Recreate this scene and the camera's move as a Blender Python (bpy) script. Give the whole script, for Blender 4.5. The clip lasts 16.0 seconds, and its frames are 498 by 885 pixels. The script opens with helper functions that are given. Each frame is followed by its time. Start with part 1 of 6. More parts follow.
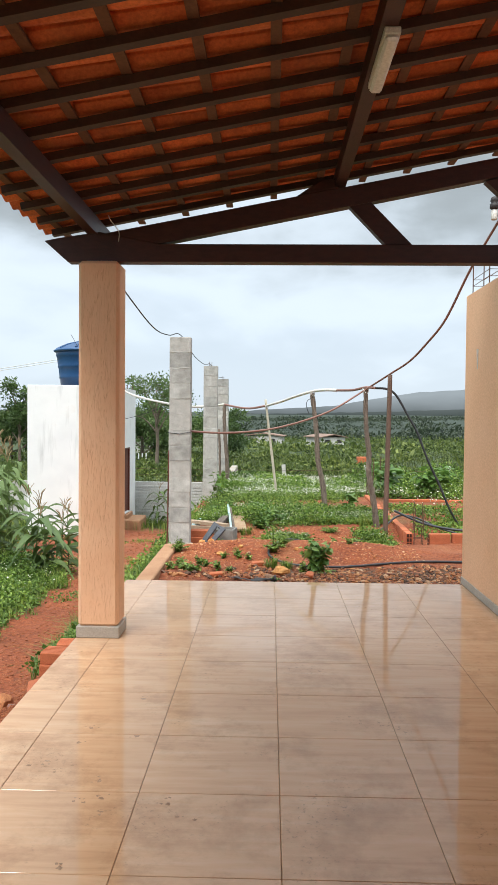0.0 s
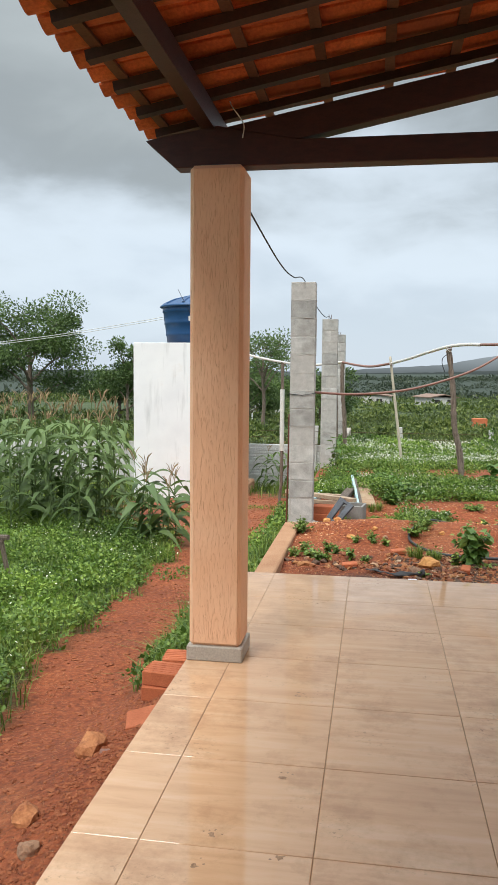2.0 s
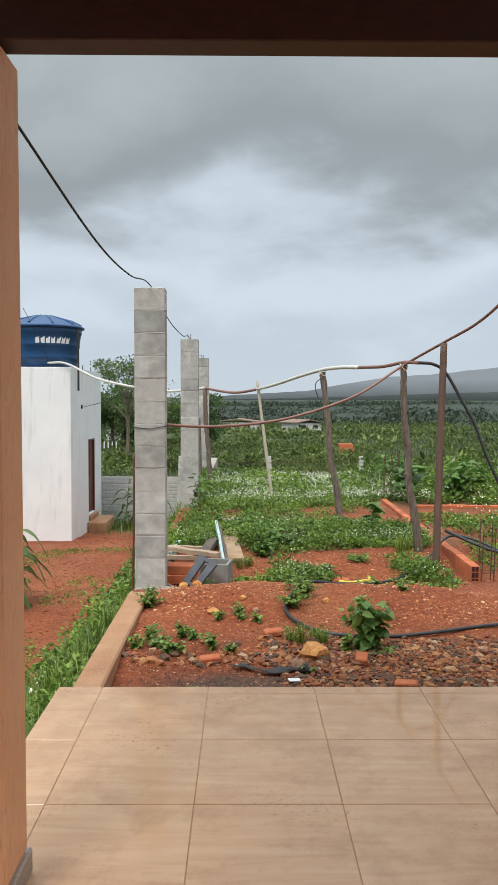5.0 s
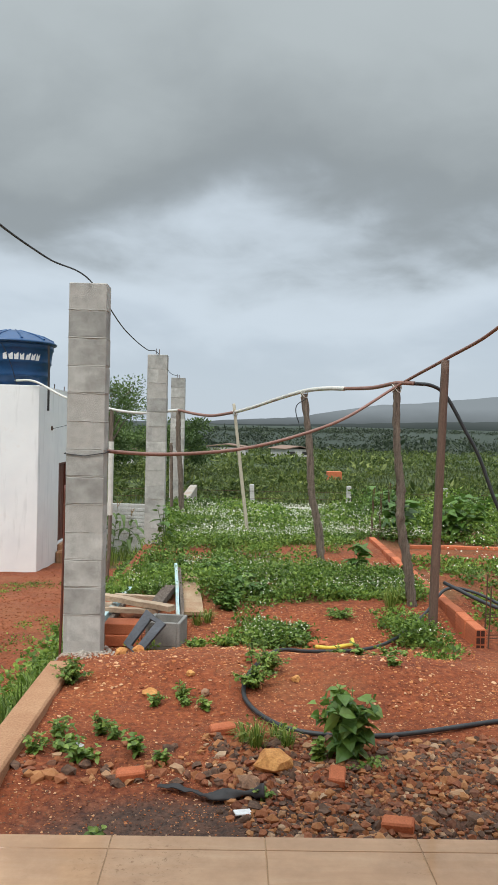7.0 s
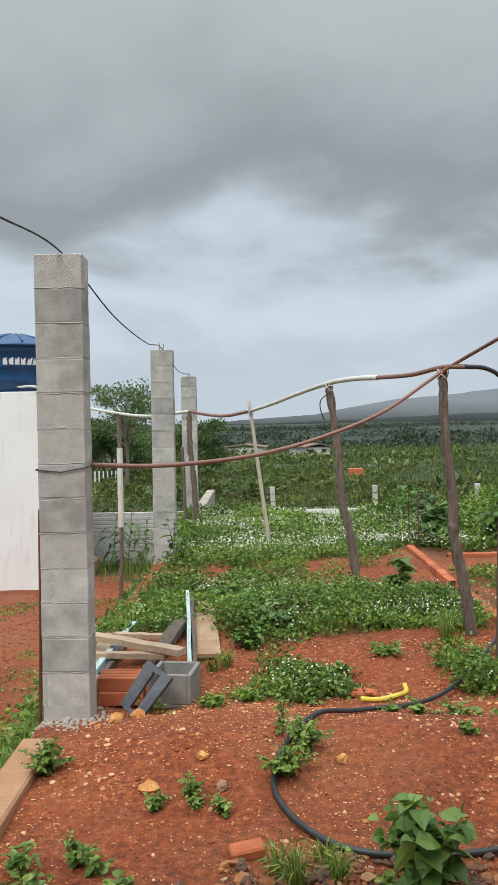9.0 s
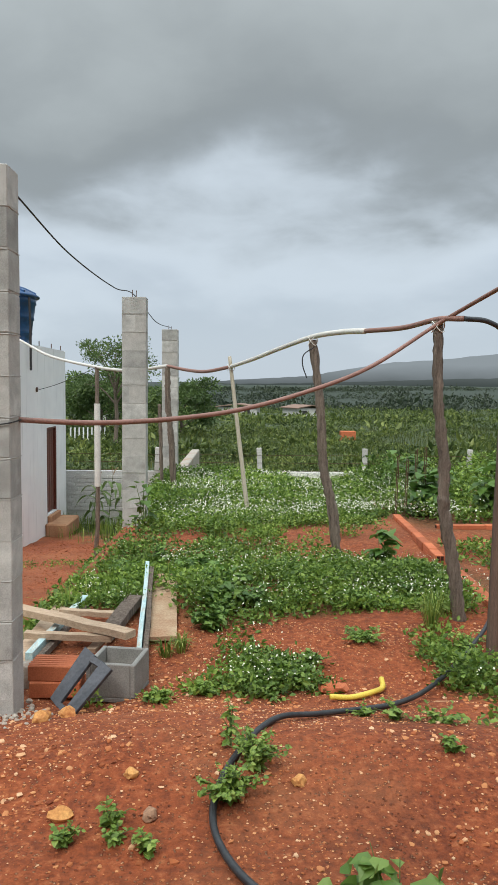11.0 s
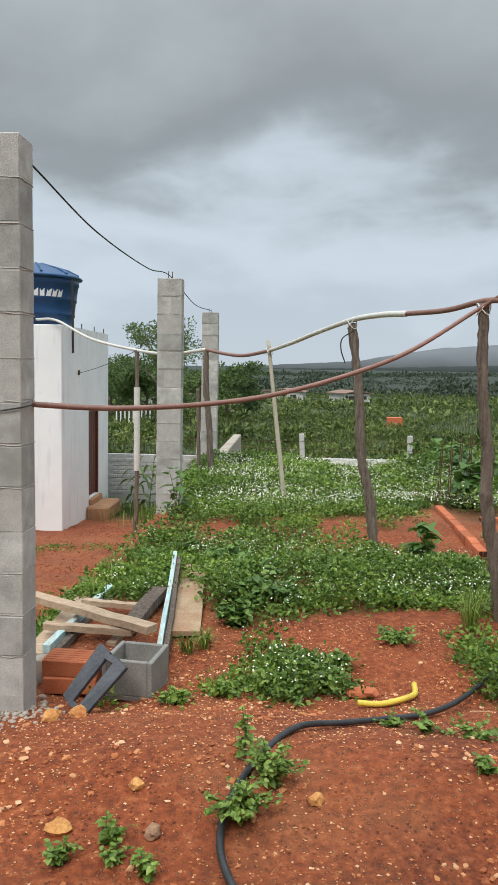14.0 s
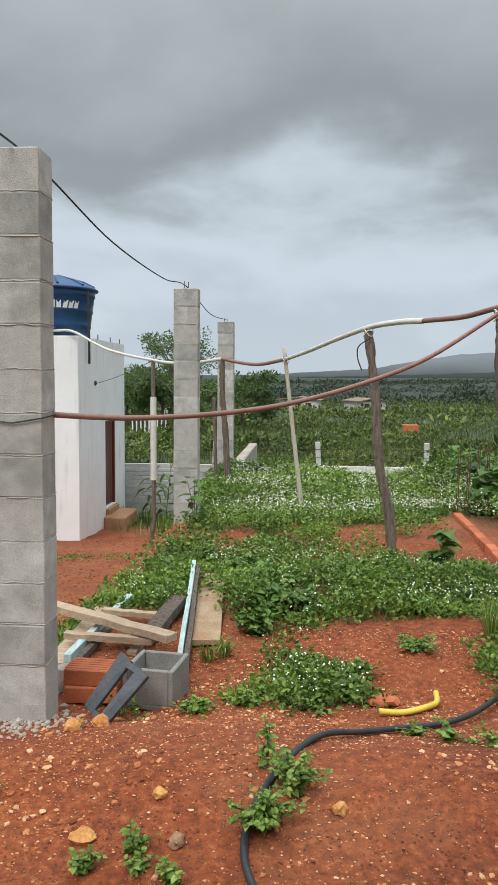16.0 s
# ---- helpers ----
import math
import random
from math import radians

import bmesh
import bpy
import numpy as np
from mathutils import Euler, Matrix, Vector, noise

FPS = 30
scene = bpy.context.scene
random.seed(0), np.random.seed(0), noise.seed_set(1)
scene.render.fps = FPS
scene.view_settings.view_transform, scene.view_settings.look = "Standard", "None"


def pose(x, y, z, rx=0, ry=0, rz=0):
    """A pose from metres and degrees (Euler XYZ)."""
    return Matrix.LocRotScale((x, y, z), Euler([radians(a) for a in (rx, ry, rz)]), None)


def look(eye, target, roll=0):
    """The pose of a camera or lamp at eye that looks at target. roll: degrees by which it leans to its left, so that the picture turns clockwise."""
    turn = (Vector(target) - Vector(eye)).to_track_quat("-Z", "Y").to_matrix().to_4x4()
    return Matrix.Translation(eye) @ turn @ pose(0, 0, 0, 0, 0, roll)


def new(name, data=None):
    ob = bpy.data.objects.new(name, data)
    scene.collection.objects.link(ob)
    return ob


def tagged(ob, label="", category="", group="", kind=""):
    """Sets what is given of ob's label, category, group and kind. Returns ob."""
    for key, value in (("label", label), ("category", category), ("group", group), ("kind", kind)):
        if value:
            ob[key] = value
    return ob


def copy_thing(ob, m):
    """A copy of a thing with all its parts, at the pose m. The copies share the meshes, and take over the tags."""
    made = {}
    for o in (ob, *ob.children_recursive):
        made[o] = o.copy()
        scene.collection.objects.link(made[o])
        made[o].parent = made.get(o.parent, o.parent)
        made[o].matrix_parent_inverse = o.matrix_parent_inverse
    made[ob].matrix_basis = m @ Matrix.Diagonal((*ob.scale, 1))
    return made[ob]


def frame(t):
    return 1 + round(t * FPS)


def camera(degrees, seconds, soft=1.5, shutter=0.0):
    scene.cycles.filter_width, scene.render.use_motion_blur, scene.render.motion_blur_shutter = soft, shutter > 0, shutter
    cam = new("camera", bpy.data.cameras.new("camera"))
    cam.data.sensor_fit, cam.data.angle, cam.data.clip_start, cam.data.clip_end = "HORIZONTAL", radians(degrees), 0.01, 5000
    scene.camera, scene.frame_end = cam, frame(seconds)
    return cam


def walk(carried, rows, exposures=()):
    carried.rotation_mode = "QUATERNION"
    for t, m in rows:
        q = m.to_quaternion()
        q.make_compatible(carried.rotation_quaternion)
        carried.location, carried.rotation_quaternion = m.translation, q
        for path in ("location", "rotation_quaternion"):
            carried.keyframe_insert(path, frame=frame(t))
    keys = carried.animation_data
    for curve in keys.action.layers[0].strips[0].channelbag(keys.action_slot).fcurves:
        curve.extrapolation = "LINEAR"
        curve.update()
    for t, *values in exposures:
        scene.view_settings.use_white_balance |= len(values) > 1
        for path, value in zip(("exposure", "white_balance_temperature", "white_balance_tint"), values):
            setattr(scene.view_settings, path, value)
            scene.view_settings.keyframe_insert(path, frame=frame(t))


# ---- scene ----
cam = camera(35.5, 16.0, soft=0.7)
EXPOSURES = ((0.0, 0.7), (1.5, 0.57), (3.5, 0.41), (5.0, 0.32), (7.0, 0.24), (11.0, 0.24), (16.0, 0.24))
PATH = [
    (0, (0.544, -3.254, 1.604), (0.49, -1.255, 1.539), 0.5),
    (0.5, (0.459, -2.909, 1.618), (0.309, -0.916, 1.533), 0.9),
    (1, (0.309, -2.573, 1.614), (0.026, -0.596, 1.508), 1.1),
    (1.5, (0.232, -2.169, 1.578), (-0.106, -0.205, 1.418), -0.1),
    (2, (0.168, -1.859, 1.593), (-0.149, 0.108, 1.422), 0.5),
    (2.5, (0.098, -1.546, 1.615), (-0.011, 0.445, 1.463), 0.6),
    (3, (0.131, -1.218, 1.59), (0.186, 0.776, 1.44), -0.5),
    (3.5, (0.167, -0.921, 1.617), (0.221, 1.073, 1.471), -0.2),
    (4, (0.154, -0.589, 1.615), (0.189, 1.407, 1.492), 0.8),
    (4.2, (0.158, -0.489, 1.62), (0.192, 1.508, 1.504), 0.5),
    (6.3, (0.385, 0.806, 1.608), (0.39, 2.804, 1.533), 0.2),
    (6.5, (0.426, 0.947, 1.613), (0.44, 2.946, 1.548), -0.0),
    (7, (0.44, 1.265, 1.609), (0.481, 3.264, 1.572), 1.3),
    (7.5, (0.387, 1.623, 1.604), (0.462, 3.621, 1.573), 1.3),
    (8, (0.401, 1.906, 1.613), (0.438, 3.906, 1.601), -0.2),
    (8.2, (0.422, 2.049, 1.618), (0.421, 4.049, 1.624), -0.5),
    (10.3, (0.567, 2.903, 1.617), (0.563, 4.898, 1.478), -1.6),
    (10.5, (0.613, 2.968, 1.599), (0.602, 4.963, 1.459), -1.6),
    (11, (0.65, 3.212, 1.584), (0.66, 5.207, 1.443), 0.5),
    (11.5, (0.652, 3.382, 1.604), (0.674, 5.379, 1.5), 2.2),
    (12, (0.662, 3.434, 1.591), (0.666, 5.431, 1.478), 1.3),
    (12.5, (0.69, 3.471, 1.583), (0.652, 5.464, 1.43), 1.1),
    (13, (0.733, 3.465, 1.591), (0.701, 5.457, 1.424), 0.8),
    (13.5, (0.761, 3.466, 1.591), (0.706, 5.458, 1.424), 0.7),
    (14, (0.756, 3.472, 1.587), (0.648, 5.461, 1.405), 1.0),
    (14.5, (0.761, 3.475, 1.584), (0.585, 5.459, 1.399), 0.8),
    (15, (0.757, 3.463, 1.591), (0.571, 5.447, 1.423), 0.7),
    (15.5, (0.75, 3.453, 1.587), (0.575, 5.439, 1.427), 0.6),
    (16, (0.739, 3.46, 1.586), (0.591, 5.449, 1.426), 0.4),
]
walk(cam, [(t, look(eye, target, roll)) for t, eye, target, roll in PATH], EXPOSURES)

# ---- world, sun and exposure ----
world = bpy.data.worlds.new("overcast_sky")
scene.world = world
world.use_nodes = True
wn, wl = world.node_tree.nodes, world.node_tree.links
wn.clear()


def wnode(kind, **kw):
    n = wn.new(kind)
    for k, v in kw.items():
        n.inputs[k.replace("_", " ")].default_value = v
    return n


def wmath(op, a, b=0.0, clamp=False):
    n = wn.new("ShaderNodeMath")
    n.operation, n.use_clamp = op, clamp
    for i, v in enumerate((a, b)):
        if isinstance(v, (int, float)):
            n.inputs[i].default_value = v
        else:
            wl.new(v, n.inputs[i])
    return n.outputs[0]


SUN_ELEV, SUN_AZ = 52.0, 200.0      # degrees; azimuth clockwise from +y
sky = wn.new("ShaderNodeTexSky")
sky.sky_type, sky.sun_disc = "NISHITA", False
sky.sun_elevation, sky.sun_rotation = radians(SUN_ELEV), radians(SUN_AZ)
coord = wn.new("ShaderNodeTexCoord")
sep = wn.new("ShaderNodeSeparateXYZ")
wl.new(coord.outputs["Generated"], sep.inputs[0])
up = wmath("MAXIMUM", sep.outputs["Z"], 0.0)
# cloud layer seen in perspective: direction divided by its height
den = wmath("ADD", up, 0.30)
comb = wn.new("ShaderNodeCombineXYZ")
wl.new(wmath("DIVIDE", sep.outputs["X"], den), comb.inputs[0])
wl.new(wmath("DIVIDE", sep.outputs["Y"], den), comb.inputs[1])
shift = wn.new("ShaderNodeMapping")
shift.inputs["Location"].default_value = (1.9, -0.55, 0.0)
wl.new(comb.outputs[0], shift.inputs[0])
big = wnode("ShaderNodeTexNoise", Scale=1.5, Detail=5.0, Roughness=0.45, Distortion=0.35)
wl.new(shift.outputs[0], big.inputs["Vector"])
fine = wnode("ShaderNodeTexNoise", Scale=5.0, Detail=5.0, Roughness=0.55, Distortion=0.3)
wl.new(comb.outputs[0], fine.inputs["Vector"])
mixn = wmath("ADD", wmath("MULTIPLY", big.outputs[0], 0.8), wmath("MULTIPLY", fine.outputs[0], 0.2))
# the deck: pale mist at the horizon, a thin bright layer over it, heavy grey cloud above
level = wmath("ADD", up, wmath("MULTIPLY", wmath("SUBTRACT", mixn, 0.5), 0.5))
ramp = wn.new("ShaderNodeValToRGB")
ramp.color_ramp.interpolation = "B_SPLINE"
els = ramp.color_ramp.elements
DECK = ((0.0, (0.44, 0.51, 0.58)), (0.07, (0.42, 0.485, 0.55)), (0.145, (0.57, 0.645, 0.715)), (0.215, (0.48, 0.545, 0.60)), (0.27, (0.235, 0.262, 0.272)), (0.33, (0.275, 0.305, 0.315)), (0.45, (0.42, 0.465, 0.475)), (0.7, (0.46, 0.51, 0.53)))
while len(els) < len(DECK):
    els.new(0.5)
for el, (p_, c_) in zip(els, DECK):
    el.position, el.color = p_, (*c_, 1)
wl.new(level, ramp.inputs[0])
hor = wmath("POWER", wmath("SUBTRACT", 1.0, up), 14.0)
mixh = wn.new("ShaderNodeMixRGB")
mixh.inputs[2].default_value = (0.47, 0.54, 0.61, 1)
wl.new(wmath("MULTIPLY", hor, 0.8), mixh.inputs[0])
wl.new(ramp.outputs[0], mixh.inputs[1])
mixs = wn.new("ShaderNodeMixRGB")
mixs.inputs[0].default_value = 0.94
nish = wn.new("ShaderNodeMixRGB")
nish.blend_type, nish.inputs[0].default_value, nish.inputs[2].default_value = "MULTIPLY", 1.0, (0.1, 0.1, 0.1, 1)
wl.new(sky.outputs[0], nish.inputs[1])
wl.new(nish.outputs[0], mixs.inputs[1])
wl.new(mixh.outputs[0], mixs.inputs[2])
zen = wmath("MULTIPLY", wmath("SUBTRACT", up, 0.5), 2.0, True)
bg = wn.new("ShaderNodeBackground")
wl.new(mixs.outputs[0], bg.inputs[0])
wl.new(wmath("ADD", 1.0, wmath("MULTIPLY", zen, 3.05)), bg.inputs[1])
out = wn.new("ShaderNodeOutputWorld")
wl.new(bg.outputs[0], out.inputs[0])

sun_data = bpy.data.lights.new("sun", "SUN")
sun_data.energy, sun_data.angle, sun_data.color = 1.7, radians(25), (1.0, 0.96, 0.9)
sun = new("sun", sun_data)
sd = Vector((math.sin(radians(SUN_AZ)) * math.cos(radians(SUN_ELEV)), math.cos(radians(SUN_AZ)) * math.cos(radians(SUN_ELEV)), math.sin(radians(SUN_ELEV))))
sun.matrix_world = look(sd * 50, (0, 0, 0))

# ---- materials ----
def mat(name):
    m = bpy.data.materials.new(name)
    m.use_nodes = True
    nt = m.node_tree
    b = nt.nodes["Principled BSDF"]
    return m, nt, b


def nd(nt, kind, **kw):
    n = nt.nodes.new(kind)
    for k, v in kw.items():
        n.inputs[k.replace("_", " ")].default_value = v
    return n


def ramp_node(nt, fac, stops):
    r = nt.nodes.new("ShaderNodeValToRGB")
    e = r.color_ramp.elements
    while len(e) < len(stops):
        e.new(0.5)
    for el, (p, c) in zip(e, stops):
        el.position, el.color = p, (*c, 1)
    nt.links.new(fac, r.inputs[0])
    return r.outputs[0]


def mix(nt, fac, a, b, mode="MIX"):
    n = nt.nodes.new("ShaderNodeMixRGB")
    n.blend_type = mode
    for i, v in enumerate((fac, a, b)):
        if isinstance(v, (int, float)):
            n.inputs[i].default_value = v
        elif isinstance(v, tuple):
            n.inputs[i].default_value = (*v, 1)
        else:
            nt.links.new(v, n.inputs[i])
    return n.outputs[0]


def world_pos(nt, scale=(1, 1, 1)):
    g = nt.nodes.new("ShaderNodeNewGeometry")
    mp = nd(nt, "ShaderNodeMapping")
    mp.inputs["Scale"].default_value = scale
    nt.links.new(g.outputs["Position"], mp.inputs[0])
    return mp.outputs[0]


def noise_tex(nt, vec, scale, detail=4.0, rough=0.55, dist=0.0):
    n = nd(nt, "ShaderNodeTexNoise", Scale=scale, Detail=detail, Roughness=rough, Distortion=dist)
    nt.links.new(vec, n.inputs["Vector"])
    return n.outputs[0]


def bump(nt, b, height, strength, dist=0.01):
    n = nd(nt, "ShaderNodeBump", Strength=strength, Distance=dist)
    nt.links.new(height, n.inputs["Height"])
    nt.links.new(n.outputs[0], b.inputs["Normal"])


def two_tone(name, c1, c2, scale=6.0, fine=60.0, rough=0.8, bumps=0.3, bdist=0.004, stretch=(1, 1, 1), metal=0.0, per_object=0.0, dirt=None):
    """A surface with large soft patches and fine grain."""
    m, nt, b = mat(name)
    v = world_pos(nt, stretch)
    n1, n2 = noise_tex(nt, v, scale, 5), noise_tex(nt, v, fine, 3, 0.6)
    col = ramp_node(nt, n1, [(0.3, c1), (0.7, c2)])
    col = mix(nt, 0.35, col, ramp_node(nt, n2, [(0.3, tuple(c * 0.6 for c in c1)), (0.7, tuple(min(1, c * 1.25) for c in c2))]))
    if per_object:
        oi = nt.nodes.new("ShaderNodeObjectInfo")
        col = mix(nt, 1.0, col, ramp_node(nt, oi.outputs["Random"], [(0, (1 - per_object,) * 3), (1, (1 + per_object,) * 3)]), "MULTIPLY")
    if dirt:
        col = mix(nt, ramp_node(nt, noise_tex(nt, v, scale * 0.4, 6, 0.65), [(0.5, (0, 0, 0)), (0.72, (0.8, 0.8, 0.8))]), col, dirt)
    nt.links.new(col, b.inputs["Base Color"])
    b.inputs["Roughness"].default_value, b.inputs["Metallic"].default_value = rough, metal
    bump(nt, b, n2, bumps, bdist)
    return m


def leaf_mat(name, c1, c2, c3, rough=0.55, patch=0.5, sat=None):
    """Foliage: colour varies leaf by leaf and in patches, with light passing through."""
    m, nt, b = mat(name)
    g = nt.nodes.new("ShaderNodeNewGeometry")
    col = ramp_node(nt, g.outputs["Random Per Island"], [(0.0, c1), (0.55, c2), (1.0, c3)])
    n = noise_tex(nt, world_pos(nt), patch, 3)
    col = mix(nt, 1.0, col, ramp_node(nt, n, [(0.32, (0.55, 0.6, 0.5)), (0.68, (1.35, 1.25, 1.0))]), "MULTIPLY")
    nt.links.new(col, b.inputs["Base Color"])
    b.inputs["Roughness"].default_value = rough
    tr = nd(nt, "ShaderNodeBsdfTranslucent")
    nt.links.new(col, tr.inputs[0])
    ms = nd(nt, "ShaderNodeMixShader")
    ms.inputs[0].default_value = 0.28
    nt.links.new(b.outputs[0], ms.inputs[1])
    nt.links.new(tr.outputs[0], ms.inputs[2])
    nt.links.new(ms.outputs[0], nt.nodes["Material Output"].inputs[0])
    return m


def plain(name, c, rough=0.6, metal=0.0):
    return two_tone(name, tuple(x * 0.85 for x in c), tuple(min(1, x * 1.1) for x in c), 8, 120, rough, 0.1, 0.001, metal=metal)


M = {}
M["weed"] = leaf_mat("weed_leaf", (0.06, 0.125, 0.02), (0.15, 0.26, 0.045), (0.30, 0.43, 0.10))
M["grass"] = leaf_mat("grass_blade", (0.07, 0.135, 0.022), (0.16, 0.255, 0.048), (0.32, 0.38, 0.11))
M["field_grass"] = leaf_mat("field_grass_blade", (0.04, 0.065, 0.018), (0.085, 0.12, 0.03), (0.17, 0.19, 0.06), patch=0.12)
M["dark_leaf"] = leaf_mat("tree_leaf", (0.06, 0.11, 0.035), (0.10, 0.17, 0.055), (0.16, 0.24, 0.085), patch=0.3)
M["bush_leaf"] = leaf_mat("bush_leaf", (0.04, 0.07, 0.02), (0.105, 0.155, 0.04), (0.21, 0.26, 0.08), patch=0.2)
# distance mist put into the colour: darker and bluer than the nearer leaves
M["misted_far_leaf"] = leaf_mat("misted_far_leaf", (0.028, 0.045, 0.033), (0.045, 0.066, 0.045), (0.07, 0.098, 0.06), patch=0.03)
M["corn"] = leaf_mat("corn_leaf", (0.09, 0.16, 0.055), (0.18, 0.26, 0.10), (0.36, 0.42, 0.21))
M["tassel"] = plain("corn_tassel", (0.32, 0.22, 0.12), 0.9)
M["stem"] = plain("green_stem", (0.11, 0.16, 0.05), 0.7)
M["broad"] = leaf_mat("broad_leaf", (0.07, 0.16, 0.035), (0.14, 0.26, 0.06), (0.24, 0.37, 0.10), 0.45)
M["sprout"] = leaf_mat("sprout_leaf", (0.11, 0.20, 0.035), (0.19, 0.31, 0.065), (0.33, 0.45, 0.12), 0.5)
M["petal"] = plain("white_petal", (0.72, 0.72, 0.58), 0.8)
M["pipe_white"] = two_tone("white_hose", (0.62, 0.6, 0.55), (0.75, 0.73, 0.68), 10, 80, 0.45, 0.1)
M["pipe_brown"] = two_tone("brown_hose", (0.21, 0.10, 0.077), (0.31, 0.165, 0.13), 12, 80, 0.5, 0.1)
M["hose_black"] = two_tone("black_hose", (0.018, 0.02, 0.024), (0.045, 0.048, 0.052), 14, 80, 0.45, 0.15)
M["cable"] = plain("black_cable", (0.02, 0.02, 0.022), 0.6)
M["yellow"] = plain("yellow_hose", (0.75, 0.56, 0.08), 0.4)
M["rebar"] = plain("rusty_rebar", (0.10, 0.05, 0.03), 0.85)
M["steel"] = two_tone("dark_painted_steel", (0.045, 0.05, 0.058), (0.085, 0.09, 0.105), 9, 60, 0.55, 0.1, 0.001, metal=0.3)
M["block"] = two_tone("concrete_block", (0.27, 0.262, 0.245), (0.58, 0.57, 0.54), 9, 220, 0.92, 0.6, 0.004, per_object=0.22, dirt=(0.27, 0.255, 0.235))
M["damp_concrete"] = two_tone("damp_concrete", (0.15, 0.148, 0.138), (0.29, 0.28, 0.26), 6, 120, 0.85, 0.5, 0.003)
M["mortar"] = two_tone("mortar", (0.36, 0.345, 0.32), (0.52, 0.5, 0.47), 16, 150, 0.95, 0.8, 0.004)
M["cement"] = two_tone("old_cement", (0.30, 0.27, 0.23), (0.46, 0.41, 0.35), 5, 90, 0.95, 0.6, 0.004, dirt=(0.32, 0.13, 0.06))
M["curb"] = two_tone("dusty_curb", (0.33, 0.15, 0.075), (0.47, 0.27, 0.15), 4, 90, 0.95, 0.6, 0.004)
M["clay"] = two_tone("clay_brick", (0.36, 0.088, 0.034), (0.54, 0.165, 0.07), 6, 120, 0.9, 0.4, 0.003, per_object=0.18)
M["stone"] = two_tone("rubble_stone", (0.17, 0.09, 0.06), (0.42, 0.24, 0.14), 9, 70, 0.95, 0.6, 0.005)
M["rock"] = two_tone("yellow_rock", (0.38, 0.115, 0.03), (0.70, 0.37, 0.12), 14, 80, 0.9, 0.7, 0.006)
M["red_rock"] = two_tone("red_brown_rock", (0.22, 0.062, 0.024), (0.52, 0.22, 0.09), 16, 80, 0.95, 0.8, 0.006)
M["grey_wood"] = two_tone("weathered_wood", (0.055, 0.036, 0.027), (0.30, 0.235, 0.185), 5, 34, 0.92, 1.0, 0.012, stretch=(9, 9, 0.8))
M["pole_wood"] = two_tone("brown_pole_wood", (0.10, 0.06, 0.045), (0.18, 0.115, 0.085), 5, 40, 0.85, 0.5, 0.003, stretch=(9, 9, 0.8))
M["pale_wood"] = two_tone("pale_stick", (0.34, 0.3, 0.22), (0.5, 0.45, 0.36), 6, 60, 0.9, 0.4, stretch=(8, 8, 0.8))
M["plank"] = two_tone("sawn_plank", (0.27, 0.18, 0.115), (0.50, 0.37, 0.26), 9, 50, 0.9, 0.4, stretch=(2, 6, 6), per_object=0.25)
M["blue_plank"] = two_tone("flaking_blue_plank", (0.22, 0.42, 0.46), (0.62, 0.72, 0.70), 9, 50, 0.8, 0.4, stretch=(6, 1, 6), dirt=(0.45, 0.33, 0.22))
M["board"] = two_tone("dusty_board", (0.34, 0.17, 0.09), (0.50, 0.38, 0.25), 7, 80, 0.95, 0.4)
M["roofwood"] = two_tone("varnished_roof_beam", (0.034, 0.010, 0.009), (0.07, 0.022, 0.017), 5, 50, 0.5, 0.25, 0.002, stretch=(3, 3, 9))
M["rafter"] = two_tone("dark_rafter", (0.03, 0.014, 0.01), (0.06, 0.028, 0.018), 5, 50, 0.6, 0.25, 0.002)
M["lath"] = two_tone("roof_lath", (0.10, 0.038, 0.018), (0.17, 0.072, 0.036), 5, 50, 0.75, 0.25, 0.002)
M["tile_clay"] = two_tone("roof_tile_clay", (0.52, 0.10, 0.027), (0.74, 0.205, 0.062), 5, 60, 0.75, 0.3, 0.003, per_object=0.25, dirt=(0.25, 0.08, 0.04))
M["tank"] = two_tone("blue_polyethylene", (0.012, 0.06, 0.17), (0.02, 0.085, 0.22), 3, 60, 0.38, 0.08, 0.002)
M["white"] = two_tone("white_lettering", (0.78, 0.78, 0.78), (0.85, 0.85, 0.85), 8, 60, 0.6, 0.05)
M["door_wood"] = two_tone("red_brown_door", (0.10, 0.025, 0.016), (0.17, 0.05, 0.03), 4, 50, 0.5, 0.2, 0.002, stretch=(9, 9, 1))
M["lamp"] = plain("lamp_cover", (0.7, 0.68, 0.62), 0.35)
M["gray_wall"] = two_tone("old_whitewash", (0.48, 0.47, 0.45), (0.68, 0.67, 0.65), 1.5, 30, 0.95, 0.6, dirt=(0.26, 0.22, 0.18))
M["slate"] = two_tone("grey_plinth_stone", (0.36, 0.32, 0.275), (0.5, 0.45, 0.39), 9, 90, 0.6, 0.2)
M["far_roof"] = plain("far_roof", (0.26, 0.17, 0.13), 0.9)
M["plastic_black"] = plain("black_plastic_sheet", (0.035, 0.03, 0.03), 0.6)

# whitewashed plaster with grey run marks
m, nt, b = mat("white_plaster")
v = world_pos(nt)
runs = noise_tex(nt, world_pos(nt, (2.2, 2.2, 0.25)), 2.0, 5, 0.6)
col = ramp_node(nt, noise_tex(nt, v, 1.4, 5), [(0.3, (0.80, 0.80, 0.81)), (0.7, (0.88, 0.88, 0.88))])
col = mix(nt, ramp_node(nt, runs, [(0.56, (0, 0, 0)), (0.75, (0.55, 0.55, 0.55))]), col, (0.5, 0.5, 0.5))
col = mix(nt, ramp_node(nt, noise_tex(nt, v, 0.7, 6, 0.7), [(0.6, (0, 0, 0)), (0.8, (0.4, 0.4, 0.4))]), col, (0.62, 0.5, 0.42))
